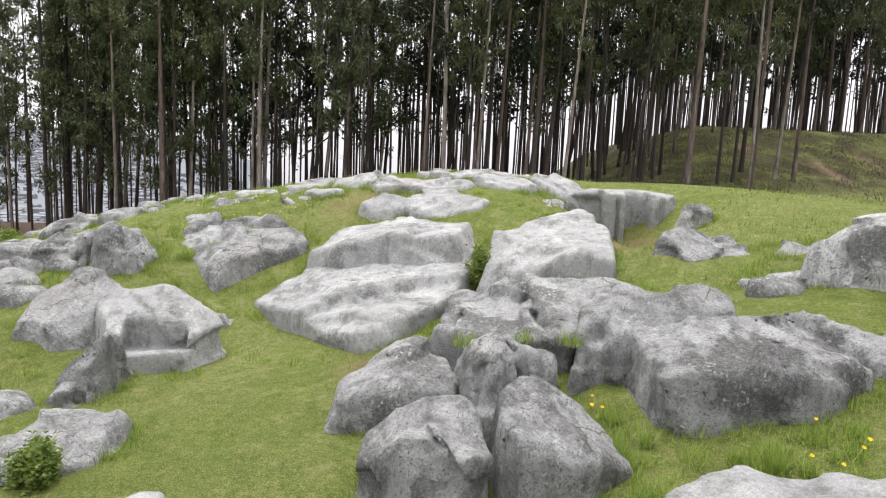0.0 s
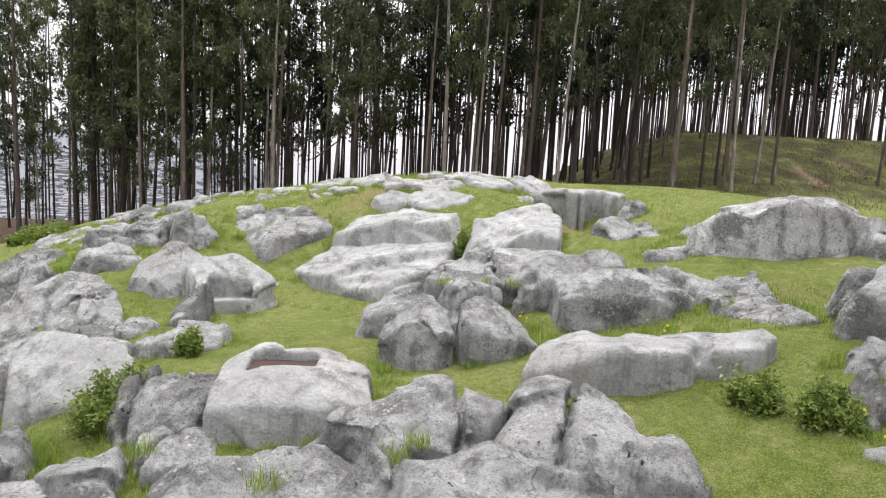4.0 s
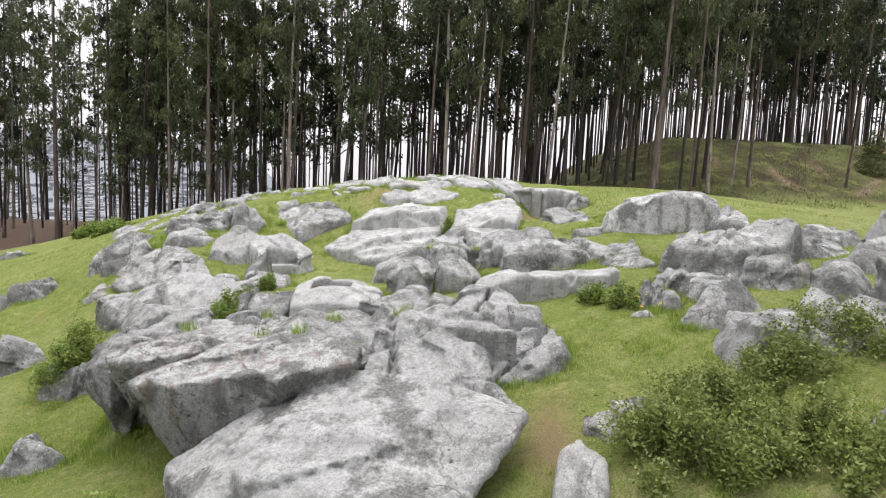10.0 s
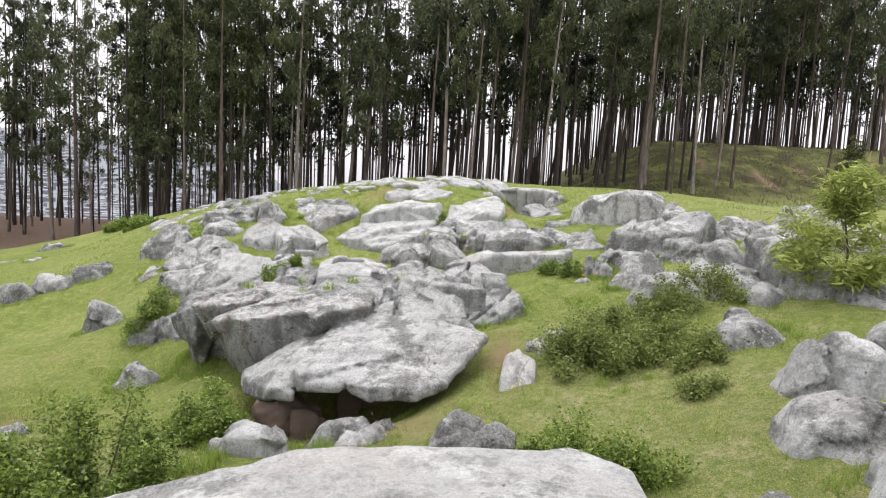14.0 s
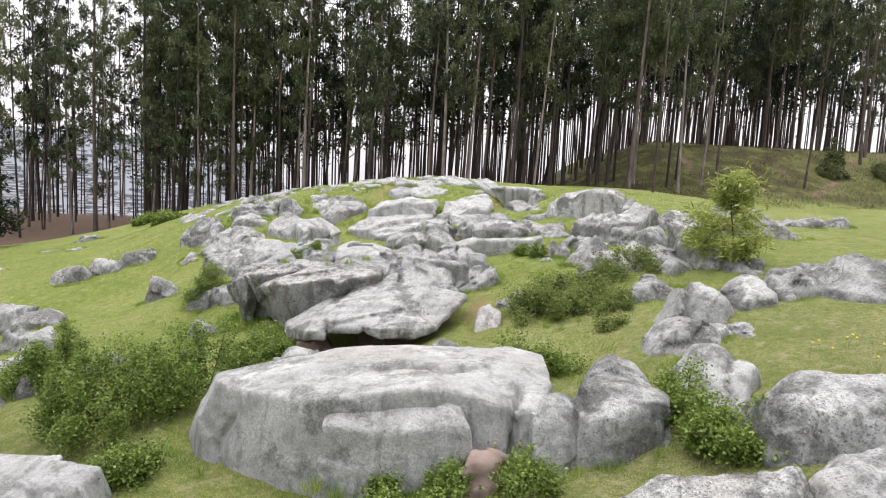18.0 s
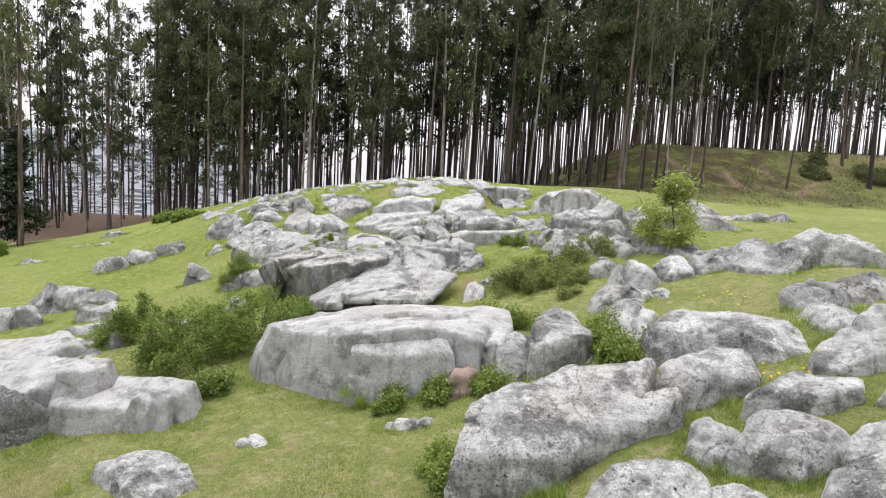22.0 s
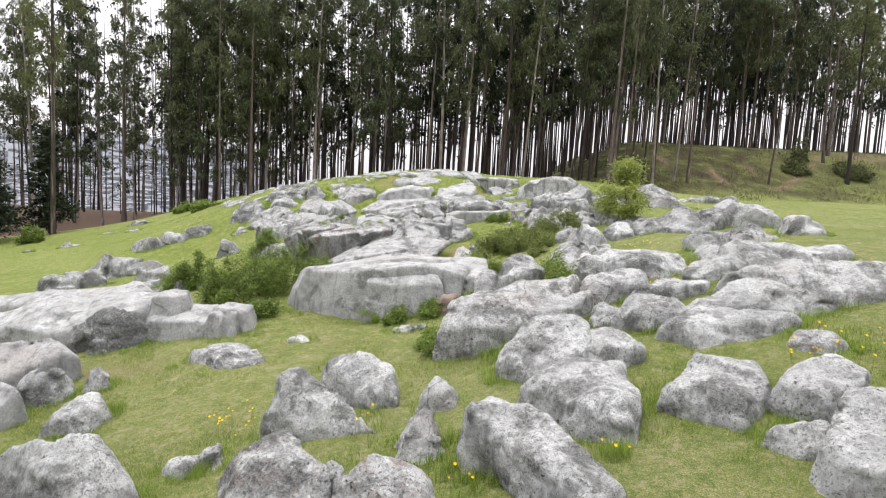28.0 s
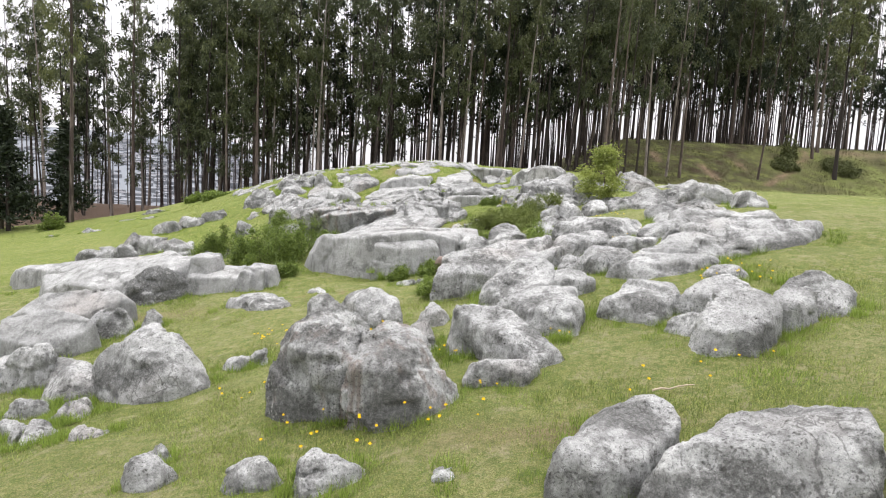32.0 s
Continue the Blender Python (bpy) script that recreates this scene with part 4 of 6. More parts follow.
slab([(-2.06, -6.20, 0.60), (-1.72, -6.95, 0.92), (-1.20, -7.15, 0.99), (-0.45, -7.58, 1.02), (-0.06, -7.72, 1.10), (0.70, -7.62, 1.25), (1.28, -7.55, 1.28), (2.02, -7.60, 1.16), (2.28, -7.62, 1.00), (2.52, -7.00, 1.14), (2.50, -6.15, 1.22), (2.12, -5.75, 1.20), (0.83, -5.75, 1.12), (-0.37, -5.75, 1.06), (-1.10, -6.05, 0.86)], "huge carved limestone block with a broad level top", name="carved_block", rough=.5, batter=.10, cuts=1, steps=((0.3, -6.9, 2.2, -6.75, 0.06),), cracks=((1.95, -8.3, 2.1, -7.1, 0.22, 0.06), (0.4, -6.95, 1.5, -6.85, 0.14, 0.06), (-1.35, -7.6, -1.3, -6.9, 0.10, 0.06)))
slab([(-0.05, -7.88, 0.80), (0.70, -7.86, 0.76), (1.50, -7.80, 0.80), (1.36, -7.45, 1.00), (0.75, -7.40, 1.02), (0.02, -7.45, 0.90)], "lower sloping ledge along the face of the carved block", name="carved_block", rough=.45, batter=.12, cuts=0)
slab([(2.28, -7.98, 0.86), (2.60, -7.92, 0.96), (2.72, -7.45, 1.12), (2.45, -7.30, 1.14), (2.25, -7.55, 1.02)], "slender upright column of rock split from the block", name="rock_column", batter=.14)
slab([(2.74, -7.95, 0.98), (3.05, -8.02, 1.12), (3.50, -7.86, 1.22), (3.66, -7.55, 1.20), (3.55, -6.95, 1.46), (3.05, -6.80, 1.50), (2.78, -7.30, 1.36)], "rounded upright column of rock at the end of the block", name="rock_column", rough=.8, batter=.16)
slab([(1.46, -8.14, 0.52), (1.84, -8.16, 0.50), (1.90, -7.88, 0.62), (1.55, -7.82, 0.64)], "small reddish stone at the foot of the block", mat=PINK)
slab([(-8.53, -7.55, -0.86), (-7.52, -7.85, -0.61), (-6.39, -8.21, -0.47), (-5.25, -8.05, -0.14), (-4.80, -7.60, 0.04), (-4.50, -7.20, 0.12), (-5.61, -6.88, 0.10), (-7.58, -6.78, -0.02), (-9.12, -6.78, -0.58)], "smooth carved limestone terrace stepped like a platform", name="carved_terrace", rough=.45)
slab([(-4.45, -8.28, -0.16), (-3.80, -8.40, -0.13), (-3.20, -8.45, -0.09), (-2.95, -7.95, 0.02), (-3.20, -7.45, 0.08), (-4.30, -7.45, 0.04)], "smooth carved limestone bench beside the terrace", name="carved_terrace", rough=.4, batter=.12, cuts=0, peak=0.0, joints=0, fine=0.8)
slab([(-4.46, -8.10, 0.29), (-4.05, -8.08, 0.31), (-3.86, -7.86, 0.34), (-3.95, -7.55, 0.37), (-4.35, -7.50, 0.37), (-4.52, -7.75, 0.33)], "rounded carved seat block rising from the smooth bench", name="carved_terrace", rough=.35, batter=.2, cuts=0, peak=0.02, joints=0, fine=0.8)
slab([(-3.12, -8.42, 0.08), (-2.66, -8.46, 0.10), (-2.42, -8.22, 0.14), (-2.48, -7.88, 0.20), (-3.00, -7.85, 0.18)], "low carved block with a flared and fluted foot", name="carved_terrace", rough=.5, batter=.40, cuts=0, peak=0.03, cracks=((-2.95, -9.2, -2.9, -8.3, 0.12, 0.09), (-2.55, -9.2, -2.6, -8.3, 0.12, 0.09)), fine=0.75)
slab([(-5.96, -8.54, -0.69), (-5.12, -8.74, -0.47), (-4.55, -8.37, -0.35), (-4.66, -8.35, -0.06), (-5.41, -8.29, -0.06), (-5.85, -8.41, -0.31)], mat=DARK)
slab([(2.41, -12.28, 0.40), (2.83, -12.60, 0.55), (3.29, -12.64, 0.71), (3.56, -12.41, 0.74), (3.63, -12.28, 0.96), (3.53, -11.78, 1.11), (2.89, -11.88, 0.94), (2.54, -12.28, 0.66)], mat=PALE)
slab([(3.48, -12.18, 0.73), (3.80, -12.72, 0.83), (4.20, -12.70, 0.87), (4.21, -12.33, 0.88), (4.06, -11.93, 0.97), (3.64, -11.93, 0.92)], mat=PALE)
slab([(5.14, -11.58, 1.28), (5.79, -11.83, 1.33), (6.49, -11.81, 1.43), (6.98, -11.24, 1.64), (6.20, -11.18, 1.65), (5.27, -11.42, 1.42)])
slab([(-0.04, -15.90, 0.40), (0.28, -16.15, 0.60), (0.66, -16.36, 0.62), (0.94, -16.42, 0.56), (0.98, -15.92, 0.76), (0.50, -15.60, 0.84), (0.08, -15.58, 0.68)], "broad boulder with a flat reddish dark-streaked face", rough=.85, batter=.03, mat=RUSTY, cuts=2, joints=0, holes=1)
slab([(0.86, -16.50, 0.52), (1.16, -16.58, 0.66), (1.50, -16.54, 0.56), (1.90, -16.46, 0.28), (2.02, -16.22, 0.24), (1.62, -15.95, 0.72), (1.20, -15.82, 0.86), (0.92, -16.00, 0.76)], "broad boulder with a flat reddish dark-streaked face", rough=.85, batter=.04, mat=RUSTY, cuts=2, joints=0, holes=1)
slab([(-0.54, -13.13, -0.06), (0.13, -13.41, -0.14), (0.98, -13.36, 0.04), (0.33, -13.04, 0.27), (-0.27, -12.92, 0.44), (-0.48, -13.10, 0.25)], mat=PALE)
slab([(-0.08, -11.61, -0.01), (0.55, -12.48, -0.06), (1.09, -12.70, 0.08), (0.90, -12.12, 0.23), (0.63, -12.00, 0.47), (0.13, -12.06, 0.39)], mat=PALE)
slab([(-3.14, -14.15, -0.58), (-2.27, -14.82, -0.47), (-1.75, -14.81, -0.44), (-1.45, -14.53, -0.28), (-1.59, -14.32, -0.11), (-2.04, -14.20, 0.03), (-2.78, -14.20, -0.09)], mat=PALE)
slab([(-7.45, -10.16, -0.70), (-6.19, -10.66, -0.82), (-5.71, -10.31, -0.69), (-4.90, -9.94, -0.30), (-5.47, -9.70, -0.23), (-7.09, -9.88, -0.34)], "smooth carved limestone terrace stepped like a platform", name="carved_terrace", rough=.5)
slab([(6.11, -10.53, 1.52), (6.74, -10.65, 1.62), (7.36, -10.67, 1.74), (7.68, -10.18, 1.96), (6.81, -10.24, 1.86)])
slab([(5.77, -11.54, 1.31), (6.52, -12.05, 1.48), (7.40, -11.71, 1.61), (7.34, -11.45, 1.68), (6.11, -11.51, 1.56)])
slab([(7.42, -10.83, 1.71), (7.92, -11.19, 1.77), (8.53, -11.29, 1.83), (8.95, -10.66, 1.98), (7.67, -10.66, 1.94)])
slab([(-1.78, -4.05, 0.30), (-1.45, -4.22, 0.44), (-1.05, -4.18, 0.44), (-0.72, -4.05, 0.26), (-0.98, -3.80, 0.46), (-1.42, -3.76, 0.48)], mat=PALE, rough=.8, joints=0)
slab([(-0.65, -3.83, 0.33), (-0.03, -3.65, 0.36), (0.27, -3.26, 0.40), (0.28, -3.38, 0.63), (-0.37, -3.33, 0.32)])
slab([(1.74, -2.78, 0.60), (2.16, -2.84, 0.56), (2.24, -2.40, 0.98), (2.02, -2.26, 1.06), (1.84, -2.36, 1.00)], "flat grey-pink slab leaning by the worn path", name="leaning_slab", rough=.5, cuts=0, mat=PALE, joints=0)
slab([(2.19, -1.65, 1.06), (2.43, -1.86, 0.95), (2.99, -1.55, 1.18), (2.87, -1.39, 1.29), (2.36, -1.39, 1.18)])
slab([(4.32, -8.30, 1.27), (4.52, -8.96, 1.40), (5.24, -9.48, 1.57), (5.71, -9.33, 1.68), (5.96, -9.33, 1.69), (5.99, -8.68, 1.73), (5.42, -8.28, 1.67), (4.64, -8.28, 1.68), (4.24, -8.78, 1.59)], mat=PALE)
slab([(4.04, -9.79, 1.21), (4.40, -10.00, 1.22), (4.89, -9.99, 1.31), (5.17, -9.74, 1.44), (5.26, -9.38, 1.44), (4.42, -9.28, 1.35), (4.10, -9.58, 1.30)], mat=PALE)
slab([(6.25, -7.39, 1.73), (6.47, -7.88, 1.74), (7.05, -8.25, 1.84), (7.69, -8.03, 1.97), (8.46, -7.75, 2.14), (8.65, -7.46, 2.29), (7.73, -7.16, 2.35), (6.88, -7.36, 2.19)], "broad sloping ledge of grey limestone", name="rock_ledge", mat=DARK)
slab([(6.88, -3.85, 2.07), (7.07, -4.47, 1.96), (7.36, -5.14, 2.01), (7.91, -5.40, 2.07), (8.67, -4.51, 2.60), (8.58, -4.21, 2.72), (7.52, -4.11, 2.70), (6.75, -4.41, 2.37)], mat=DARK)
slab([(5.70, -9.97, 1.50), (6.06, -10.11, 1.59), (6.65, -10.03, 1.75), (6.83, -9.90, 1.80), (6.84, -9.60, 1.87), (6.57, -9.20, 1.81), (6.11, -9.50, 1.71)], mat=PALE)
slab([(4.76, -10.47, 1.23), (5.06, -10.53, 1.32), (5.39, -10.75, 1.39), (5.74, -10.68, 1.44), (5.96, -10.31, 1.47), (5.60, -10.11, 1.44), (5.18, -10.11, 1.42), (4.84, -10.41, 1.37)])
slab([(4.26, -11.25, 1.04), (4.63, -11.66, 1.10), (5.21, -11.45, 1.18), (5.18, -11.25, 1.27), (4.82, -10.95, 1.29), (4.48, -11.05, 1.27)])
slab([(4.70, -12.11, 1.02), (5.02, -12.66, 1.07), (5.64, -12.62, 1.18), (6.37, -12.27, 1.37), (6.36, -12.22, 1.40), (5.82, -11.82, 1.34), (5.03, -11.72, 1.26), (4.69, -12.12, 1.19)], mat=PALE)
slab([(2.63, -13.50, 0.50), (2.89, -13.90, 0.57), (3.19, -14.32, 0.70), (3.56, -14.55, 0.73), (3.76, -13.97, 0.75), (3.78, -13.27, 0.81), (3.26, -13.17, 0.83), (2.71, -13.57, 0.76)], mat=PALE)
slab([(2.10, -15.96, 0.28), (2.42, -16.02, 0.38), (2.77, -16.09, 0.41), (2.95, -15.82, 0.33), (2.79, -15.77, 0.35), (2.37, -15.57, 0.27), (2.16, -15.67, 0.26)])
slab([(4.09, -14.00, 0.74), (4.30, -14.29, 0.85), (4.62, -14.53, 0.91), (4.91, -14.29, 0.88), (5.06, -14.08, 0.98), (5.22, -13.58, 1.04), (4.58, -13.48, 1.02), (4.15, -14.08, 0.90)], mat=PALE)
slab([(4.73, -15.61, 0.80), (4.88, -15.88, 0.87), (5.27, -15.92, 0.89), (5.65, -15.56, 0.94), (5.70, -15.45, 1.16), (5.61, -15.05, 1.19), (5.18, -15.15, 1.16), (4.77, -15.55, 0.98)], "weathered limestone boulder riddled with dark holes")
slab([(5.05, -14.29, 0.98), (5.30, -14.66, 1.08), (5.68, -14.49, 1.11), (5.86, -14.28, 1.21), (5.84, -13.88, 1.24), (5.34, -13.98, 1.14)], "weathered limestone boulder riddled with dark holes")
slab([(4.70, -14.91, 0.73), (4.80, -15.14, 0.79), (4.98, -15.23, 0.87), (5.19, -14.90, 0.88), (4.81, -14.90, 0.84)])
slab([(2.69, -18.34, 0.40), (2.95, -18.49, 0.45), (3.28, -18.38, 0.50), (3.64, -18.00, 0.61), (3.64, -17.60, 0.67), (3.36, -17.60, 0.63), (2.80, -18.20, 0.54)], mat=PALE)
slab([(3.26, -18.67, 0.60), (3.75, -18.78, 0.67), (4.21, -18.87, 0.74), (4.62, -18.84, 0.86), (4.92, -18.39, 0.94), (4.73, -17.99, 0.79), (4.06, -18.09, 0.72), (3.50, -18.49, 0.67)], mat=PALE)
slab([(5.76, -10.83, 1.41), (6.52, -11.84, 1.42), (7.30, -11.93, 1.52), (8.48, -11.62, 1.74), (8.74, -11.16, 2.00), (7.33, -11.06, 1.96), (6.10, -11.16, 1.82)], "long low ledge of pale limestone", name="rock_ledge", mat=PALE)
slab([(6.02, -14.78, 1.01), (6.38, -15.05, 0.96), (6.82, -15.02, 1.05), (7.05, -14.65, 1.31), (6.44, -14.55, 1.43), (6.02, -14.75, 1.21)])
slab([(1.58, -10.77, 0.56), (2.22, -10.91, 0.62), (2.82, -10.74, 0.62), (3.25, -10.55, 0.74), (3.62, -10.11, 0.91), (4.04, -10.07, 1.04), (4.01, -10.32, 1.30), (3.90, -9.62, 1.32), (3.07, -9.52, 1.15), (2.30, -9.72, 0.90), (1.77, -10.32, 0.85)], "big white limestone boulder with tufts in its hollows", mat=PALE, holes=0.9, cuts=2, peak=0.12)
slab([(2.00, -14.16, 0.38), (2.21, -14.86, 0.50), (2.48, -15.32, 0.55), (2.79, -15.69, 0.57), (3.21, -15.51, 0.43), (3.13, -15.01, 0.49), (2.89, -14.71, 0.63), (2.61, -14.31, 0.67), (2.27, -14.11, 0.72), (2.03, -14.61, 0.73)], mat=PALE)
slab([(5.72, -15.23, 1.03), (5.93, -15.37, 1.09), (6.32, -15.18, 1.15), (6.42, -14.96, 1.26), (6.06, -14.86, 1.22)])
slab([(5.87, -13.01, 1.12), (6.07, -13.23, 1.17), (6.44, -13.20, 1.18), (6.45, -13.05, 1.24), (6.27, -12.85, 1.27), (5.96, -12.95, 1.23)], mat=PALE)
slab([(3.93, -10.86, 0.87), (4.08, -11.13, 0.93), (4.39, -11.11, 1.01), (4.47, -10.83, 1.01), (4.09, -10.73, 1.04)])
slab([(-6.47, -11.67, -0.92), (-5.30, -12.11, -0.84), (-4.84, -11.71, -0.71), (-4.73, -11.53, -0.43), (-5.91, -11.23, -0.39), (-6.72, -11.33, -0.58)], "low smooth limestone step below the carved terrace", name="carved_terrace", rough=.5)
slab([(-12.01, -4.04, -1.23), (-8.85, -5.33, -0.78), (-6.43, -5.81, -0.33), (-5.91, -5.19, -0.06), (-6.70, -4.59, 0.00), (-9.43, -4.39, -0.37), (-11.34, -4.69, -0.75)], "long smooth limestone ledge above the carved terrace", name="carved_terrace", rough=.55)
slab([(0.86, -4.18, 0.46), (1.27, -4.44, 0.50), (1.80, -4.33, 0.55), (1.78, -4.12, 0.69), (1.41, -3.82, 0.67), (0.94, -3.92, 0.61)])
slab([(-0.27, -3.87, 0.30), (0.07, -3.87, 0.32), (0.30, -3.54, 0.37), (0.24, -3.66, 0.47), (-0.19, -3.56, 0.31)], mat=PALE)

# rubble inside the cave mouth
slab([(-1.85, -2.28, 0.14), (-1.50, -2.44, 0.10), (-1.12, -2.36, 0.04), (-0.82, -2.16, -0.04), (-0.86, -1.75, 0.0), (-1.75, -1.75, 0.14)], "reddish rubble wall inside the dark cave mouth", name="rubble_wall", mat=CAVE, batter=0.1)
slab([(-0.75, -1.45, 0.35), (0.2, -1.5, 0.35), (0.9, -1.6, 0.4), (1.0, -1.1, 0.4), (-0.7, -1.0, 0.35)], "dark rock at the back of the cave", name="cave_back_wall", mat=CAVE, batter=0.05)
rock([lobe(-2.15, -2.55, 0.6, 0.5, 0.4, 2.6)], "low grey stone beside the cave mouth")
# wall with the upright niche
slab([(2.55, 13.05, 3.30), (3.3, 12.98, 3.38), (4.2, 12.98, 3.40), (5.02, 13.1, 3.34), (5.12, 13.9, 3.38), (4.4, 14.5, 3.42), (3.2, 14.5, 3.40), (2.6, 14.2, 3.34)], "smooth carved limestone wall with an upright rectangular niche", name="carved_wall", rough=0.4, batter=0.03, holes=0, cuts=0, boxes=((3.90, 4.46, 12.5, 13.27, 2.2, 3.60), (3.70, 3.80, 12.5, 13.12, 2.2, 3.6), (2.2, 3.35, 12.5, 13.10, 2.2, 3.24)))


def puddle():
    bm = bmesh.new()
    ring = [bm.verts.new((0.41 * math.copysign(abs(math.cos(a)) ** 0.3, math.cos(a)), 0.25 * math.copysign(abs(math.sin(a)) ** 0.3, math.sin(a)), 0)) for a in (6.283 * k / 28 for k in range(28))]
    bm.faces.new(ring)
    me = bpy.data.meshes.new("mud_puddle")
    bm.to_mesh(me)
    bm.free()
    me.materials.append(SOIL)
    ob = new("mud_puddle", me)
    ob.location = (-1.42, 2.94, PUDDLE_Z)
    tagged(ob, "dark mud lying in the carved rock basin", "puddle")


PUDDLE_Z = 1.46
puddle()
rock([lobe(5.18, -4.34, 1.10, 1.30, 0.69, 2.6), lobe(6.15, -4.16, 1.07, 1.30, 0.44, 2.6)])

def flat_rock(x0, x1, y0, y1, h, lift=0.0):
    """Low bedrock slab of the brow, between two lines each way."""
    rng = random.Random(int(100 * (x1 + y1)))
    out = []
    for k in range(8):
        a = 6.283 * (k + rng.uniform(-0.25, 0.25)) / 8
        x, y = (x0 + x1) / 2 + 0.55 * (x1 - x0) * math.cos(a), (y0 + y1) / 2 + 0.55 * (y1 - y0) * math.sin(a)
        out.append((x, y, float(land(x, y)) + h * rng.uniform(0.7, 1.2) + lift * (y - y0)))
    slab(out, "low flat grey bedrock slab lying in short turf", "bedrock_slab", rough=0.7, batter=0.2, joints=0)


for spec in ((-1.57, -0.65, 11.35, 11.95, 0.20), (-0.8, 0.8, 11.3, 12.2, 0.16, 0.05), (0.7, 2.0, 12.5, 13.7, 0.13), (1.9, 3.1, 13.0, 14.3, 0.15), (-1.5, 0.7, 12.5, 13.3, 0.08), (-3.5, -2.5, 12.9, 14.0, 0.10), (-2.5, -1.6, 12.9, 13.9, 0.11), (-4.4, -3.6, 12.5, 13.2, 0.07), (-2.9, -2.2, 12.45, 12.9, 0.10), (-0.6, 0.9, 13.6, 14.6, 0.09), (1.0, 2.4, 14.0, 15.0, 0.08)):
    flat_rock(*spec)
rock([lobe(-5.87, 12.25, 0.52, 0.50, 0.28, 2.6)])
rock([lobe(-5.48, 9.90, 0.45, 0.80, 0.80, 2.6)])
rock([lobe(-5.20, 10.11, 0.67, 0.60, 0.27, 2.6)])
rock([lobe(-6.61, 10.24, 1.10, 1.40, 0.27, 4.0)])
rock([lobe(-6.24, 9.90, 0.82, 0.80, 0.60, 4.0)])
rock([lobe(-6.95, 9.88, 1.50, 1.40, 0.30, 4.0)])
rock([lobe(-5.38, 9.95, 0.78, 0.70, 0.27, 2.6)])
rock([lobe(-8.01, 13.30, 0.83, 0.60, 0.97, 4.0)])
rock([lobe(-6.97, 12.25, 0.55, 0.50, 0.37, 2.6)])
rock([lobe(-6.45, 13.25, 0.69, 0.50, 0.44, 4.0)])
rock([lobe(7.05, 6.22, 0.90, 1.17, 0.55, 3.8)])
rock([lobe(7.15, 3.40, 1.78, 1.56, 0.37, 2.6)])
rock([lobe(3.93, 1.72, 0.41, 0.50, 0.39, 2.6)])
rock([lobe(4.49, 2.49, 0.64, 0.50, 0.26, 4.0)])
rock([lobe(4.09, 1.37, 0.30, 0.40, 0.30, 2.6)])
rock([lobe(3.61, 1.10, 0.35, 0.40, 0.16, 2.6)])
rock([lobe(-7.02, 2.73, 0.89, 0.60, 0.88, 2.6)])
rock([lobe(-4.45, -0.48, 0.85, 0.50, 0.39, 2.6)])
rock([lobe(-11.02, 7.39, 0.86, 0.60, 0.43, 2.6)])
rock([lobe(-19.28, 18.68, 1.73, 0.70, 0.86, 2.6)])
rock([lobe(-12.35, 6.83, 1.73, 0.60, 0.64, 2.6)])
rock([lobe(-11.38, 7.46, 1.46, 0.80, 0.40, 2.6)])
rock([lobe(-10.38, 7.94, 1.74, 1.00, 0.41, 2.6)])
rock([lobe(-17.73, 15.41, 1.10, 0.50, 0.53, 2.6)])
rock([lobe(-18.89, 18.87, 2.00, 0.50, 0.97, 2.6)])
rock([lobe(-19.37, 12.23, 1.67, 0.50, 0.71, 2.6)])
rock([lobe(-19.54, 16.29, 1.88, 0.40, 0.30, 2.6)])
rock([lobe(-21.85, 12.26, 0.77, 0.40, 0.45, 2.6)])
rock([lobe(1.28, -4.02, 0.93, 0.60, 0.39, 2.6)])
rock([lobe(5.86, 1.75, 1.46, 1.17, 0.53, 2.6)])
rock([lobe(6.00, 0.31, 1.31, 1.17, 0.66, 2.6)])
rock([lobe(6.64, -0.26, 0.99, 1.30, 0.82, 3.8)])
rock([lobe(5.17, -2.51, 1.32, 0.91, 0.27, 2.6)])
rock([lobe(5.96, -1.37, 0.73, 0.78, 0.27, 2.6)])
rock([lobe(5.64, 3.05, 2.45, 1.56, 0.67, 3.8)])
rock([lobe(7.93, 4.17, 1.64, 1.56, 0.36, 4.0)])
rock([lobe(4.64, -5.36, 1.03, 1.04, 0.47, 2.6)])
rock([lobe(5.14, -5.28, 0.44, 0.78, 0.18, 2.6)])
rock([lobe(5.42, -5.55, 0.38, 0.65, 0.15, 4.0)])
rock([lobe(4.48, -6.59, 1.22, 1.17, 0.36, 2.6)])
rock([lobe(9.25, 1.47, 2.03, 1.30, 0.59, 2.6)])
rock([lobe(9.45, -6.72, 1.09, 1.17, 0.43, 2.6)])
rock([lobe(9.70, -4.31, 2.21, 1.56, 0.47, 3.8)])
rock([lobe(9.54, 3.66, 1.64, 1.30, 0.75, 2.6)])
rock([lobe(11.50, 3.98, 3.30, 1.95, 0.19, 2.6)])
rock([lobe(4.37, -7.40, 0.94, 1.17, 0.57, 2.6)])
rock([lobe(6.92, -8.42, 1.18, 1.30, 0.11, 4.0)])
rock([lobe(1.67, -12.89, 0.61, 0.50, 0.41, 2.6)])
rock([lobe(1.49, -13.97, 0.42, 0.50, 0.41, 2.6)])
rock([lobe(6.18, -13.00, 0.69, 0.60, 0.16, 2.6)])
rock([lobe(-1.26, -13.78, 0.48, 0.40, 0.21, 2.6)])
slab([(-2.95, -9.55, -0.42), (-2.65, -9.35, -0.36), (-2.20, -9.50, -0.30), (-1.30, -10.00, -0.30), (-1.60, -10.25, -0.36), (-2.50, -10.20, -0.40)], "low flat pale slab lying in the turf", batter=.3)
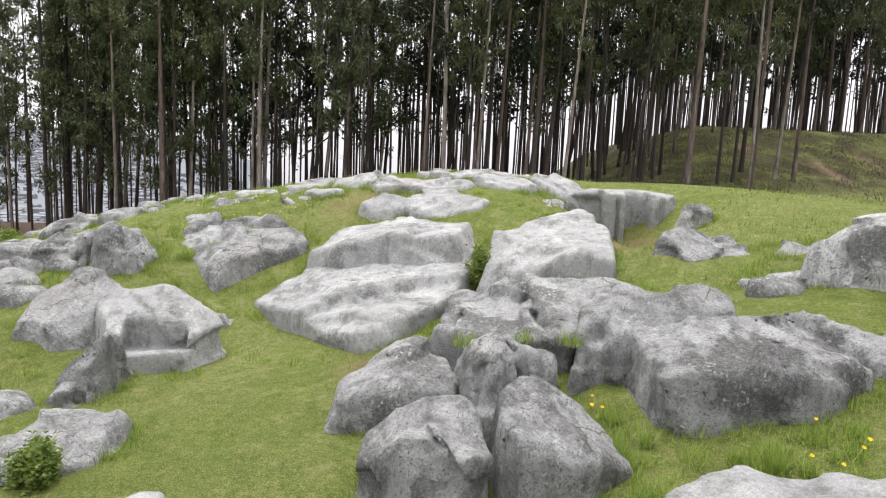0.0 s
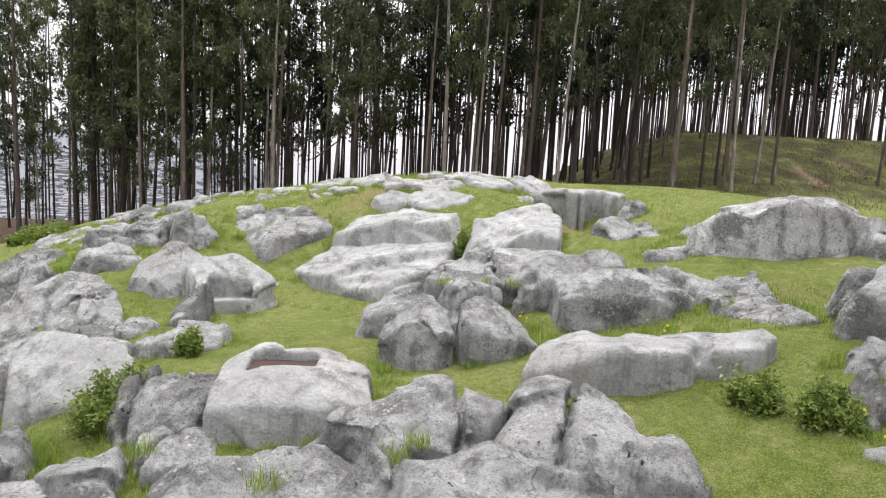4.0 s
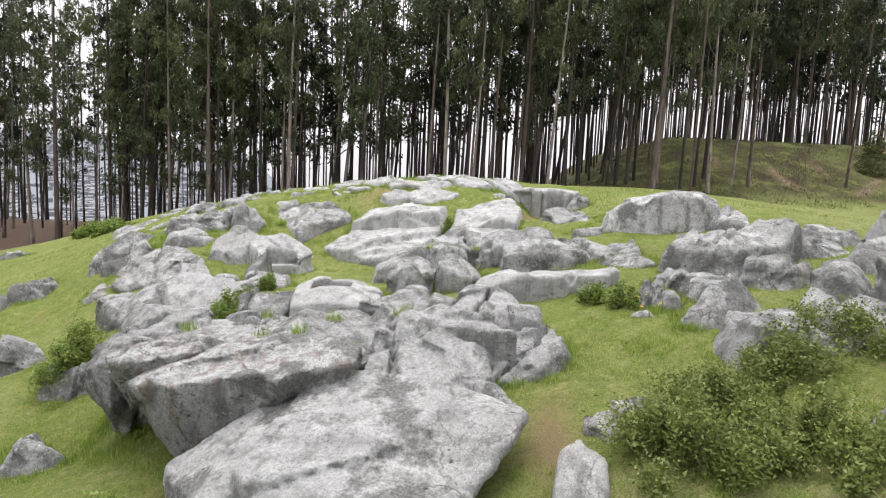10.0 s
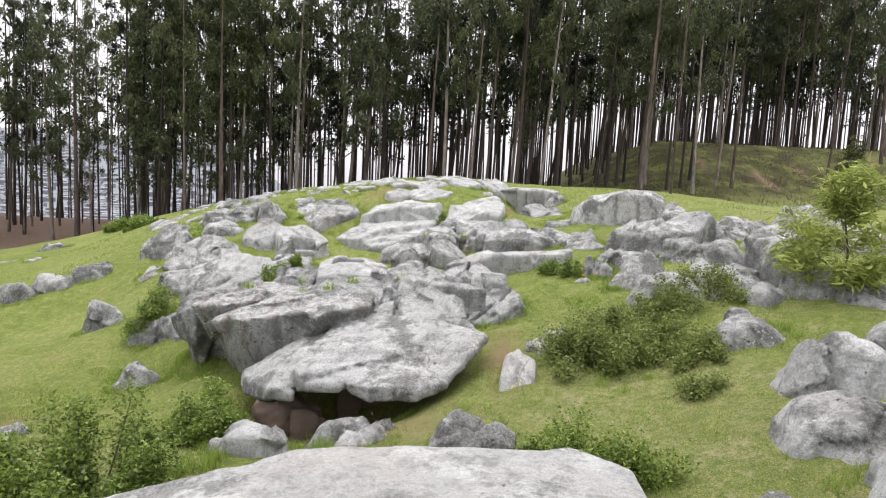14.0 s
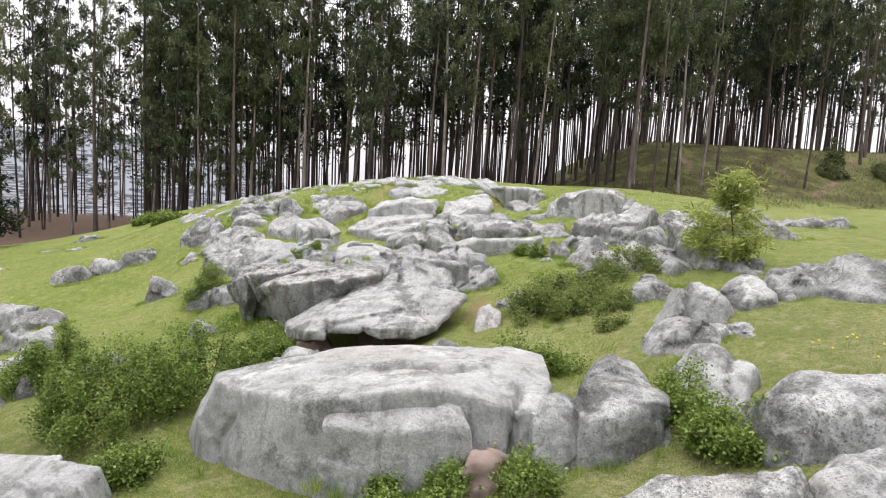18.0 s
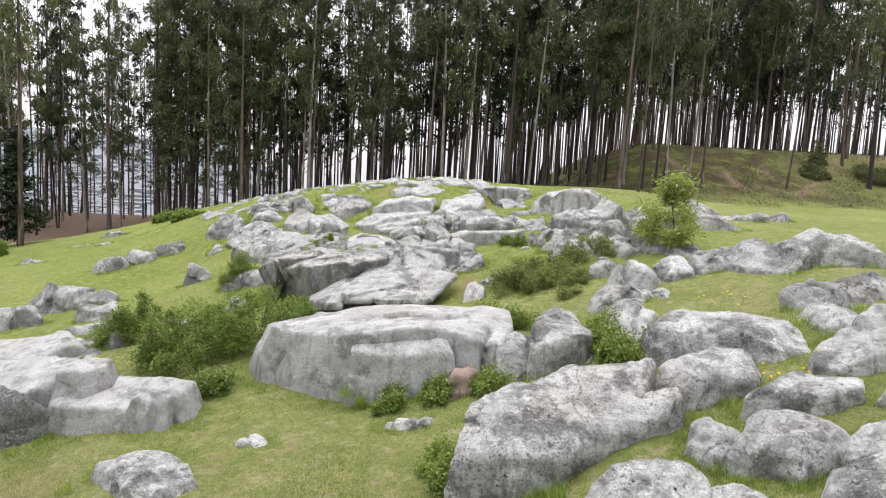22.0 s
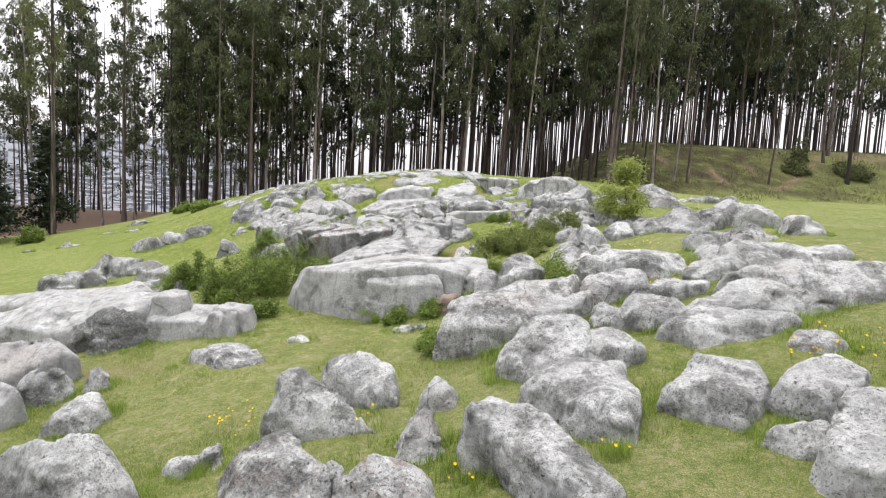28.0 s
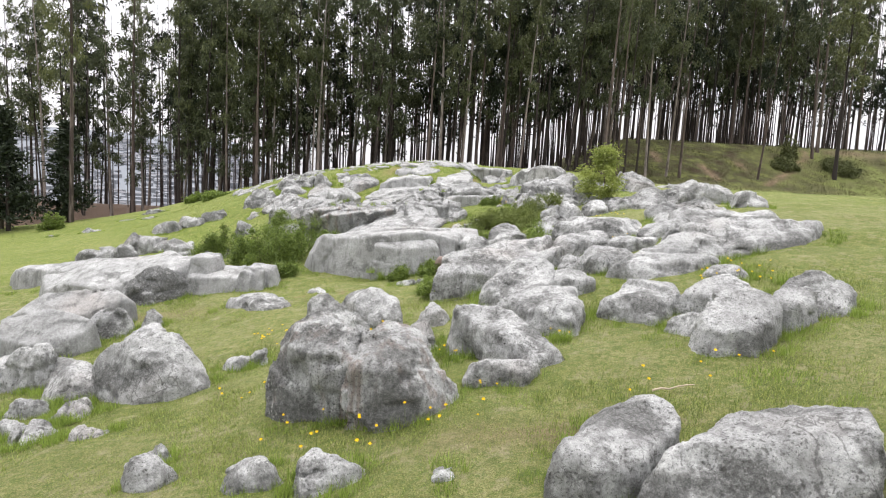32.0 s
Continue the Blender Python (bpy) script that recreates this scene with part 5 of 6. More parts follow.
rock([lobe(-1.15, -9.10, 0.55, 0.26, 0.09, 4.0)])
rock([lobe(0.93, -8.84, 0.92, 0.30, 0.10, 4.0)])
rock([lobe(0.30, -17.53, 0.56, 0.50, 0.30, 2.6)])
rock([lobe(0.96, -17.64, 0.66, 0.50, 0.20, 2.6)])
rock([lobe(1.92, -17.89, 0.23, 0.30, 0.10, 2.6)])
rock([lobe(-3.71, -14.65, 0.66, 0.40, 0.19, 2.6)])
rock([lobe(-2.93, -14.90, 0.56, 0.40, 0.23, 2.6)])
rock([lobe(-3.06, -15.58, 0.69, 0.40, 0.19, 2.6)])
rock([lobe(-2.23, -15.80, 0.63, 0.30, 0.15, 2.6)])
rock([lobe(-4.69, -13.32, 0.91, 0.50, 0.70, 2.6)])
rock([lobe(-4.99, -10.76, 1.03, 0.50, 0.55, 2.6)])
rock([lobe(-4.19, -10.45, 0.47, 0.30, 0.33, 2.6)])
rock([lobe(-0.75, -17.25, 0.46, 0.30, 0.24, 4.0)])
rock([lobe(-0.92, -13.62, 0.34, 0.30, 0.21, 2.6)])
rock([lobe(-6.71, -6.91, 0.71, 0.50, 0.62, 2.6)])
rock([lobe(-3.89, -14.38, 0.45, 0.30, 0.12, 4.0)])
rock([lobe(-3.24, -14.35, 0.40, 0.25, 0.10, 4.0)])
rock([lobe(-3.35, -15.32, 0.60, 0.35, 0.10, 4.0)])
rock([lobe(-2.88, -15.06, 0.30, 0.20, 0.08, 4.0)])
rock([lobe(-0.99, -16.73, 0.40, 0.25, 0.10, 4.0)])
rock([lobe(-10.03, 1.09, 3.16, 1.00, 0.64, 4.0)])
rock([lobe(-7.72, -1.60, 1.08, 0.80, 0.45, 4.0)])
rock([lobe(-10.51, -1.36, 2.10, 1.20, 0.57, 4.0)])
rock([lobe(-7.13, -3.01, 1.37, 0.80, 0.18, 4.0)])

# ---- bedrock broken into blocks between the leading rocks ----
def cell_of(pts, k):
    """Corners of the ground nearer to one point than to its neighbours."""
    cx, cy = pts[k]
    poly = [(cx - 1.1, cy - 0.8), (cx + 1.1, cy - 0.8), (cx + 1.1, cy + 0.8), (cx - 1.1, cy + 0.8)]
    for j, (ax, ay) in enumerate(pts):
        if j == k or abs(ax - cx) > 2.4 or abs(ay - cy) > 2.0:
            continue
        nx, ny = ax - cx, ay - cy
        lim = (ax * ax + ay * ay - cx * cx - cy * cy) / 2
        out = []
        for i, p in enumerate(poly):
            q = poly[(i + 1) % len(poly)]
            dp, dq = nx * p[0] + ny * p[1] - lim, nx * q[0] + ny * q[1] - lim
            if dp <= 0:
                out.append(p)
            if dp * dq < 0:
                u = dp / (dp - dq)
                out.append((p[0] + u * (q[0] - p[0]), p[1] + u * (q[1] - p[1])))
        poly = out
        if len(poly) < 3:
            return []
    return poly


def break_bedrock(x, y, rx, ry, share, low, high, seed, cell=0.85):
    rng = random.Random(seed)
    pts = []
    for a in range(int(-rx / cell / 1.25) - 1, int(rx / cell / 1.25) + 2):
        for b in range(int(-ry / cell) - 1, int(ry / cell) + 2):
            pts.append((x + (a + rng.uniform(-0.36, 0.36)) * cell * 1.25, y + (b + rng.uniform(-0.36, 0.36)) * cell))
    for k, (px, py) in enumerate(pts):
        if ((px - x) / rx) ** 2 + ((py - y) / ry) ** 2 > 1 or rng.random() > share:
            continue
        if any(((px - o.location[0]) / (o["half"][0] + 0.1)) ** 2 + ((py - o.location[1]) / (o["half"][1] + 0.1)) ** 2 < 1.0 for o in ROCKS):
            continue
        poly = cell_of(pts, k)
        if len(poly) < 3:
            continue
        h, tx, ty = rng.uniform(low, high), rng.gauss(0, 0.10), rng.gauss(0.06, 0.12)
        shrink = rng.uniform(0.78, 0.95)
        g = float(land(px, py))
        top = []
        for qx, qy in poly:
            dx, dy = (qx - px) * shrink, (qy - py) * shrink
            top.append((px + dx, py + dy, 0.5 * (g + float(land(px + dx, py + dy))) + h * rng.uniform(0.6, 1.1) + tx * dx + ty * dy))
        slab(top, "low weathered limestone block set in the turf", "bedrock_block", batter=0.3)


for spec in ((-6.6, 9.6, 3.2, 3.2, 0.6, 0.06, 0.24, 1), (-8.2, 14.0, 4.0, 2.2, 0.45, 0.03, 0.12, 13), (0.5, 14.3, 4.6, 1.6, 0.6, 0.02, 0.08, 2), (-4.6, 4.8, 1.6, 2.6, 0.5, 0.1, 0.35, 3), (5.9, 1.2, 2.2, 3.4, 0.5, 0.12, 0.4, 4), (7.2, -3.2, 2.0, 2.4, 0.55, 0.12, 0.4, 5), (6.9, -10.4, 2.4, 2.2, 0.5, 0.08, 0.28, 6), (2.0, 8.2, 3.4, 1.5, 0.45, 0.08, 0.3, 7), (-7.2, -4.4, 2.6, 1.6, 0.5, 0.06, 0.2, 8), (-4.9, -12.6, 1.8, 2.3, 0.4, 0.06, 0.28, 9, 0.6), (-3.0, 1.4, 1.6, 1.1, 0.7, 0.2, 0.5, 10, 0.7), (5.2, 4.6, 1.4, 1.2, 0.5, 0.1, 0.3, 11), (-3.2, 13.4, 2.0, 1.2, 0.5, 0.03, 0.1, 12)):
    break_bedrock(*spec)



# ---- trees ----
def tube(path, radii, sides=7):
    """A bent tapered tube."""
    v, f = [], []
    for k, (p, r) in enumerate(zip(path, radii)):
        for s in range(sides):
            a = 2 * math.pi * s / sides
            v.append((p[0] + r * math.cos(a), p[1] + r * math.sin(a), p[2]))
        if k:
            b = (k - 1) * sides
            f += [(b + s, b + (s + 1) % sides, b + sides + (s + 1) % sides, b + sides + s) for s in range(sides)]
    return v, f


def leaves(rng, centres, count, spread, length, width, hang=0.6, slim=False):
    """Loose leaf blades round clump centres."""
    c = np.array(centres)
    pick = rng.integers(0, len(c), count)
    pos = c[pick, :3] + rng.normal(0, 1, (count, 3)) * c[pick, 3:4] * spread
    way = rng.normal(0, 1, (count, 3))
    way[:, 2] = way[:, 2] * 0.6 - hang
    way /= np.linalg.norm(way, axis=1)[:, None]
    side = np.cross(way, rng.normal(0, 1, (count, 3)))
    side /= np.linalg.norm(side, axis=1)[:, None]
    ln = (length * rng.uniform(0.6, 1.4, count))[:, None]
    wd = (width * rng.uniform(0.6, 1.4, count))[:, None]
    if slim:
        v = np.stack([pos + side * wd, pos + way * ln, pos - side * wd], 1).reshape(-1, 3)
        return v, np.arange(3 * count).reshape(-1, 3)
    v = np.stack([pos, pos + way * ln * 0.5 + side * wd, pos + way * ln, pos + way * ln * 0.5 - side * wd], 1).reshape(-1, 3)
    f = np.arange(4 * count).reshape(-1, 4)
    return v, f


def make_eucalyptus(seed, height, first, count, length, limbs, leaf):
    rng = np.random.default_rng(seed)
    tree = new("eucalyptus_tree")
    lean = rng.normal(0, 0.018, 2)
    zs = np.linspace(-0.4, height, 14)
    bend = rng.normal(0, 0.16, 2)
    path = [(lean[0] * z + bend[0] * math.sin(z / height * 5), lean[1] * z + bend[1] * math.sin(z / height * 4), z) for z in zs]
    r0 = rng.uniform(0.13, 0.21) if seed % 3 else 0.26
    radii = [max(0.02, r0 * (1 - 0.93 * max(z, 0) / height) * (1.25 if z < 0.3 else 1)) for z in zs]
    v, f = tube(path, radii, 8)
    centres, bv, bf = [], list(v), list(f)
    for k in range(limbs):
        z = height * (first + (0.98 - first) * (k + rng.uniform(0, 0.8)) / limbs)
        px, py = np.interp(z, zs, [p[0] for p in path]), np.interp(z, zs, [p[1] for p in path])
        ang, reach = rng.uniform(0, 6.28), rng.uniform(0.6, 2.5) * (1.2 - 0.6 * z / height)
        tip = (px + reach * math.cos(ang), py + reach * math.sin(ang), z + reach * rng.uniform(0.3, 1.1))
        mid = ((px + tip[0]) / 2, (py + tip[1]) / 2, z + (tip[2] - z) * 0.35)
        w, g = tube([(px, py, z), mid, tip], [0.055, 0.034, 0.012], 5)
        bf += [tuple(a + len(bv) for a in q) for q in g]
        bv += w
        if rng.random() < 0.12:
            continue
        # drooping sprays round the end of the limb
        wide = rng.uniform(0.45, 1.0)
        for _ in range(int(rng.integers(4, 8))):
            s = rng.normal(0, 1, 3) * np.array([wide, wide, 0.75 * wide])
            centres.append((tip[0] + s[0], tip[1] + s[1], tip[2] + s[2] - 0.2, rng.uniform(0.38, 0.62)))
        if rng.random() < 0.4:
            centres.append((*mid, rng.uniform(0.3, 0.5)))
    # dead stubs low on the stem
    for _ in range(4):
        z = height * rng.uniform(0.12, first + 0.1)
        px, py = np.interp(z, zs, [p[0] for p in path]), np.interp(z, zs, [p[1] for p in path])
        a, r = rng.uniform(0, 6.28), rng.uniform(0.4, 1.3)
        w, g = tube([(px, py, z), (px + r * math.cos(a), py + r * math.sin(a), z + 0.5 * r)], [0.03, 0.008], 4)
        bf += [tuple(i + len(bv) for i in q) for q in g]
        bv += w
    mesh_object("trunk", bv, bf, [BARK], tree)
    v, f = leaves(rng, centres, count, 0.5, length, length * 0.20, 1.1, True)
    mesh_object("crown", v, f, [leaf], tree, False)
    return tagged(tree, "tall slender eucalyptus with peeling bark and drooping leaves", "tree", group="eucalyptus forest")


KINDS = [make_eucalyptus(40 + k, *spec) for k, spec in enumerate([
    (30, 0.24, 4300, 0.36, 17, LEAF), (32, 0.32, 4200, 0.36, 15, PALE_LEAF), (28, 0.22, 4200, 0.35, 17, LEAF), (33, 0.36, 4200, 0.37, 15, PALE_LEAF), (26, 0.12, 4800, 0.34, 21, LEAF),
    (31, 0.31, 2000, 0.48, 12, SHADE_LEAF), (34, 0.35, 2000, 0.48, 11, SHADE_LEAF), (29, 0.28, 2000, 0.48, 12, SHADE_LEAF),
    (27, 0.34, 4200, 0.37, 22, OLIVE_LEAF)])]
EDGE_X, EDGE_Y = [-60, -30, -12, 2, 14, 30, 70], [44, 43, 40, 39, 44, 60, 66]


def plant_forest():
    rng = random.Random(8)
    spots = []

    def put(x, y, kind, scale=1.0, gap=0.9):
        # the wood thins out towards the valley
        if x < -15 and gap > 1 and rng.random() < (0.38 if x < -30 else 0.08):
            return
        if any((x - a) ** 2 + (y - b) ** 2 < gap * gap for a, b in spots):
            return
        spots.append((x, y))
        m = pose(x, y, float(land(x, y)), rng.gauss(0, 1.1), rng.gauss(float(np.interp(x, [-20, 0, 12, 30], [0.4, 1.4, 2.4, 0.8])), 1.5), 0) @ pose(0, 0, 0, 0, 0, rng.uniform(0, 360))
        if not KINDS[kind].get("used"):
            KINDS[kind]["used"] = 1
            KINDS[kind].matrix_basis = m
            tree = KINDS[kind]
        else:
            tree = copy_thing(KINDS[kind], m)
        wide = scale * (rng.uniform(0.62, 1.0) if kind not in (5, 6, 7) else rng.uniform(0.5, 0.85)) * (0.6 if y == 31 else 1)
        tree.scale = (wide, wide, scale * rng.uniform(0.92, 1.1))

    # trees that stand clear of the others
    for x, y in ((-25.8, 20), (-29.2, 44), (-19.9, 44), (-16.1, 44), (-9, 44), (3.6, 43.5), (6.3, 44), (13.9, 45), (17.5, 44), (20.2, 45), (15.7, 31), (11.5, 45.5), (15, 46.5), (18.8, 47), (21.8, 46), (23.6, 48.5), (22.3, 44.2), (25.5, 47), (16.4, 48), (-43.9, 46.9), (50, 70), (46.4, 55.3), (48.5, 58), (-36, 47)):
        put(x, y, 8 if y == 20 else 1 if y == 31 else rng.randrange(4), rng.uniform(0.95, 1.1), 0.6 if y == 31 else 0.9)
    for k in range(len(KINDS)):
        put(-30 + 9.5 * k, 47 + (k % 3) * 1.3, k, 1.0, 0.1)
    # front rows, then the depth of the wood
    for _ in range(128):
        x = rng.uniform(-62, 62)
        put(x, float(np.interp(x, EDGE_X, EDGE_Y)) + rng.uniform(0, 13), rng.choice((0, 0, 1, 1, 2, 3, 3, 4 if x < -8 else 0, 8 if x < 0 else 1)), rng.uniform(0.8, 1.1), 1.3)
    for _ in range(24):
        x = rng.uniform(-6, 42)
        put(x, float(np.interp(x, EDGE_X, EDGE_Y)) + rng.uniform(4, 16), rng.choice((0, 1, 2, 5, 6, 7)), rng.uniform(0.9, 1.1), 0.9)
    # a dense low-branched stand towards the valley
    for _ in range(15):
        x = rng.uniform(-30, -18)
        put(x, float(np.interp(x, EDGE_X, EDGE_Y)) + rng.uniform(0, 9), rng.choice((0, 2, 4, 4, 4)), rng.uniform(0.85, 1.1), 0.9)
    for _ in range(7):
        x = rng.uniform(-17, -1)
        put(x, float(np.interp(x, EDGE_X, EDGE_Y)) + rng.uniform(5, 18), rng.choice((0, 2, 5, 6, 7)), rng.uniform(0.9, 1.1), 0.9)
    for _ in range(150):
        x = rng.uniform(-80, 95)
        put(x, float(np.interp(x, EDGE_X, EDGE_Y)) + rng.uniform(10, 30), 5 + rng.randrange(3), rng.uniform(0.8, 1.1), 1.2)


plant_forest()


def far_wood():
    """The inmost rows, too many to tell apart."""
    rng = np.random.default_rng(77)
    v, f, c = [], [], []
    for k in range(740):
        x = rng.uniform(-95, 115) if k < 540 else rng.uniform(-14, 62)
        y = float(np.interp(x, EDGE_X, EDGE_Y)) + rng.uniform(16, 46)
        if x < -30 and rng.uniform() < 0.45:
            continue
        z, h = float(land(x, y)), rng.uniform(25, 33)
        lx, ly, r = rng.normal(0, 0.5), rng.normal(0, 0.5), rng.uniform(0.07, 0.15)
        w, g = tube([(x, y, z - 0.3), (x + lx * 0.4, y + ly * 0.4, z + h * 0.5), (x + lx, y + ly, z + h)], [r, r * 0.7, 0.03], 6)
        f += [tuple(i + len(v) for i in q) for q in g]
        v += w
        for _ in range(5):
            k = rng.uniform(0.32, 0.98)
            c.append((x + rng.normal(0, 1.0), y + rng.normal(0, 1.0), z + h * k, rng.uniform(0.7, 1.5)))
    ob = mesh_object("far_trunks", v, f, [BARK])
    tagged(ob, "dense dark trunks deep in the eucalyptus wood", "trees", kind="stuff")
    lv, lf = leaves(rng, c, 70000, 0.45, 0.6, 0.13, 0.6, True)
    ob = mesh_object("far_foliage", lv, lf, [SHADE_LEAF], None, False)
    tagged(ob, "foliage deep in the eucalyptus wood, coloured dark for shade", "trees", kind="stuff")


far_wood()


# bare fallen boughs caught in the trees
def bough(x, y, z, dx, dy, dz, r):
    path = [(0, 0, 0), (dx * 0.35, dy * 0.35, dz * 0.25), (dx * 0.7, dy * 0.7, dz * 0.66), (dx, dy, dz)]
    v, f = tube(path, [r, r * 0.8, r * 0.55, 0.02], 6)
    w, g = tube([path[2], (dx * 0.8, dy * 0.7, dz * 1.05), (dx * 0.85, dy * 0.7, dz * 1.3)], [r * 0.45, r * 0.3, 0.01], 5)
    f = f + [tuple(i + len(v) for i in q) for q in g]
    ob = mesh_object("bare_bough", v + w, f, [BARK])
    ob.location = (x, y, z)
    tagged(ob, "bare grey bough leaning among the eucalyptus trunks", "branch", group="bare boughs")


for spec in ((-9.2, 38.6, 4.6, 4.6, 0, 5.0, 0.09), (-26.5, 42.6, 8.0, 5.0, 0, 0.6, 0.07), (-14, 42.8, 6.5, 4.0, 0, 2.2, 0.06), (27, 58, 12, 3.0, 0, 6.0, 0.08), (8.5, 43.4, 8.0, 3.4, 0, 2.6, 0.06), (-32, 42, 5.5, -3.2, 0, 3.5, 0.06)):
    bough(*spec)


# the town on the far side of the valley
def far_town():
    rng = np.random.default_rng(12)
    v, f, slots = [], [], []
    for k in range(5200):
        d = 1450 + 1750 * rng.uniform(0, 1) ** 1.3
        d = round(d / 55) * 55 + rng.normal(0, 22)
        az = rng.uniform(-0.9, -0.08)
        if math.sin(az * 41 + d * 0.004) + rng.normal(0, 0.5) < -0.35:
            continue
        x, y = az * d / math.hypot(1, az), d / math.hypot(1, az)
        z = float(land(x, y))
        w, e, h = rng.uniform(5, 15), rng.uniform(5, 9), rng.uniform(4, 10)
        if rng.random() < 0.03:
            w, h = rng.uniform(30, 60), rng.uniform(8, 12)
        b = len(v)
        v += [(x - w, y - e, z - 6), (x + w, y - e, z - 6), (x + w, y + e, z - 6), (x - w, y + e, z - 6), (x - w, y - e, z + h), (x + w, y - e, z + h), (x + w, y + e, z + h), (x - w, y + e, z + h), (x - w, y, z + h + 3), (x + w, y, z + h + 3)]
        f += [(b, b + 1, b + 5, b + 4), (b + 1, b + 2, b + 6, b + 9, b + 5), (b + 3, b, b + 4, b + 8, b + 7), (b + 4, b + 5, b + 9, b + 8), (b + 7, b + 8, b + 9, b + 6)]
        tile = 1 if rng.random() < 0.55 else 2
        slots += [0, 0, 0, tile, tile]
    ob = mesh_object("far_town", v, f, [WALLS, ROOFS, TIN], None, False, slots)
    tagged(ob, "houses across the valley, haze mixed into their colour", "town", kind="stuff")


far_town()


# dark cypresses beyond the lower meadow
def cypress(x, y, h, seed):
    rng = np.random.default_rng(seed)
    tree = new("cypress_tree")
    tree.location = (x, y, float(land(x, y)))
    v, f = tube([(0, 0, -0.3), (0.05, 0, h * 0.5), (0, 0.05, h)], [0.16, 0.1, 0.02], 7)
    mesh_object("trunk", v, f, [BARK], tree)
    v, f = [], []
    tips = []
    for k in range(90):
        z = h * (0.06 + 0.92 * (k / 90))
        a, r = rng.uniform(0, 6.28), (0.26 * h) * (1 - z / h) ** 0.8 * rng.uniform(0.7, 1.15) + 0.1
        w, g = tube([(0, 0, z), (r * 0.6 * math.cos(a), r * 0.6 * math.sin(a), z + 0.02 * r), (r * math.cos(a), r * math.sin(a), z + 0.25 * r)], [0.03, 0.02, 0.006], 4)
        f += [tuple(i + len(v) for i in q) for q in g]
        v += w
        tips += [(r * q * math.cos(a), r * q * math.sin(a), z + 0.2 * r * q, 0.16) for q in (0.35, 0.55, 0.75, 0.95)]
    mesh_object("boughs", v, f, [BARK], tree)
    v, f = leaves(rng, tips, 4200, 0.8, 0.34, 0.07, 0.1)
    mesh_object("foliage", v, f, [CONIFER], tree, False)
    tagged(tree, "dark layered cypress at the edge of the meadow", "tree", group="cypresses")


for k, (x, y, h) in enumerate(((-28.5, 17.5, 8.2), (-30.5, 19.5, 8.8), (-27.0, 21.5, 7.5), (-31, 15, 7.5))):
    cypress(x, y, h, 60 + k)


# ---- shrubs, sapling, tufts ----
def shrub(x, y, r, h, count, label, mat=None, seed=0, leaf=0.047, name="shrub"):
    rng = np.random.default_rng(900 + seed)
    bush = new(name)
    g = float(land(x, y))
    bush.location = (x, y, g)
    tips, sv, sf = [], [], []
    for k in range(max(9, int(34 * r))):
        a, q = rng.uniform(0, 6.28), r * math.sqrt(rng.uniform(0, 1))
        tx, ty = q * math.cos(a), q * math.sin(a)
        tz = float(land(x + tx, y + ty)) - g + h * (1 - 0.55 * (q / r) ** 2) * rng.uniform(0.3, 1.1)
        w, f = tube([(tx * 0.4, ty * 0.4, -0.1), (tx * 0.75, ty * 0.75, tz * 0.5), (tx, ty, tz)], [0.014, 0.01, 0.004], 4)
        sf += [tuple(i + len(sv) for i in p) for p in f]
        sv += w
        s = rng.uniform(0.06, 0.17) * (0.6 + 0.5 * r)
        tips += [(tx, ty, tz, s), (tx * 0.85, ty * 0.85, tz * 0.65, s * 1.1), (tx * 0.95, ty * 0.95, tz * 0.3, s)]
    mesh_object("stem", sv, sf, [TWIG], bush)
    v, f = leaves(rng, tips, int(count * 3.4), 0.7, 0.95 * leaf, leaf * 0.29, -0.25, True)
    mesh_object("foliage", v, f, [mat or BUSH], bush, False)
    return tagged(bush, label, "shrub", group="meadow shrubs")


shrub(-5.29, -4.41, 0.78, 0.90, 4600, "dense leafy green shrub growing between the rocks", seed=0)
shrub(-3.30, -6.09, 0.92, 1.12, 6600, "dense leafy green shrub growing between the rocks", seed=1)
shrub(-2.57, -5.32, 0.86, 1.10, 6400, "dense leafy green shrub growing between the rocks", seed=2)
shrub(-2.42, -7.44, 0.37, 0.45, 1375, "low spreading dark green shrub on the meadow", seed=3)
shrub(-5.24, 1.54, 0.5, 1.05, 3600, "dense leafy green shrub growing between the rocks", seed=4)
shrub(-2.15, -2.61, 0.35, 0.49, 1389, "small bright green shrub at the foot of a rock", seed=5)
shrub(-3.13, 2.79, 0.39, 0.50, 1509, "low spreading dark green shrub on the meadow", seed=6)
shrub(3.05, -2.15, 0.80, 0.66, 3900, "low olive heath shrub among the grass and rocks", HEATH, seed=7)
shrub(4.95, -0.98, 0.80, 0.50, 3000, "low olive heath shrub among the grass and rocks", HEATH, seed=8)
shrub(4.25, -2.85, 0.45, 0.36, 1600, "low olive heath shrub among the grass and rocks", HEATH, seed=9)
shrub(3.70, -1.55, 0.55, 0.50, 2300, "low olive heath shrub among the grass and rocks", HEATH, seed=10)
shrub(3.95, -2.35, 0.50, 0.48, 2000, "low olive heath shrub among the grass and rocks", HEATH, seed=11)
shrub(4.05, -3.75, 0.20, 0.18, 700, "small olive heath shrub alone in the lawn", HEATH, seed=12)
shrub(3.95, -7.38, 0.38, 0.53, 1547, "low spreading dark green shrub on the meadow", seed=13)
shrub(3.84, -8.18, 0.32, 0.59, 1495, "small bright green shrub at the foot of a rock", seed=14)
shrub(0.66, -8.17, 0.34, 0.25, 949, "small bright green shrub at the foot of a rock", seed=15)
shrub(1.29, -8.09, 0.26, 0.30, 905, "small bright green shrub at the foot of a rock", seed=16)
shrub(2.14, -8.18, 0.30, 0.31, 994, "small bright green shrub at the foot of a rock", seed=17)
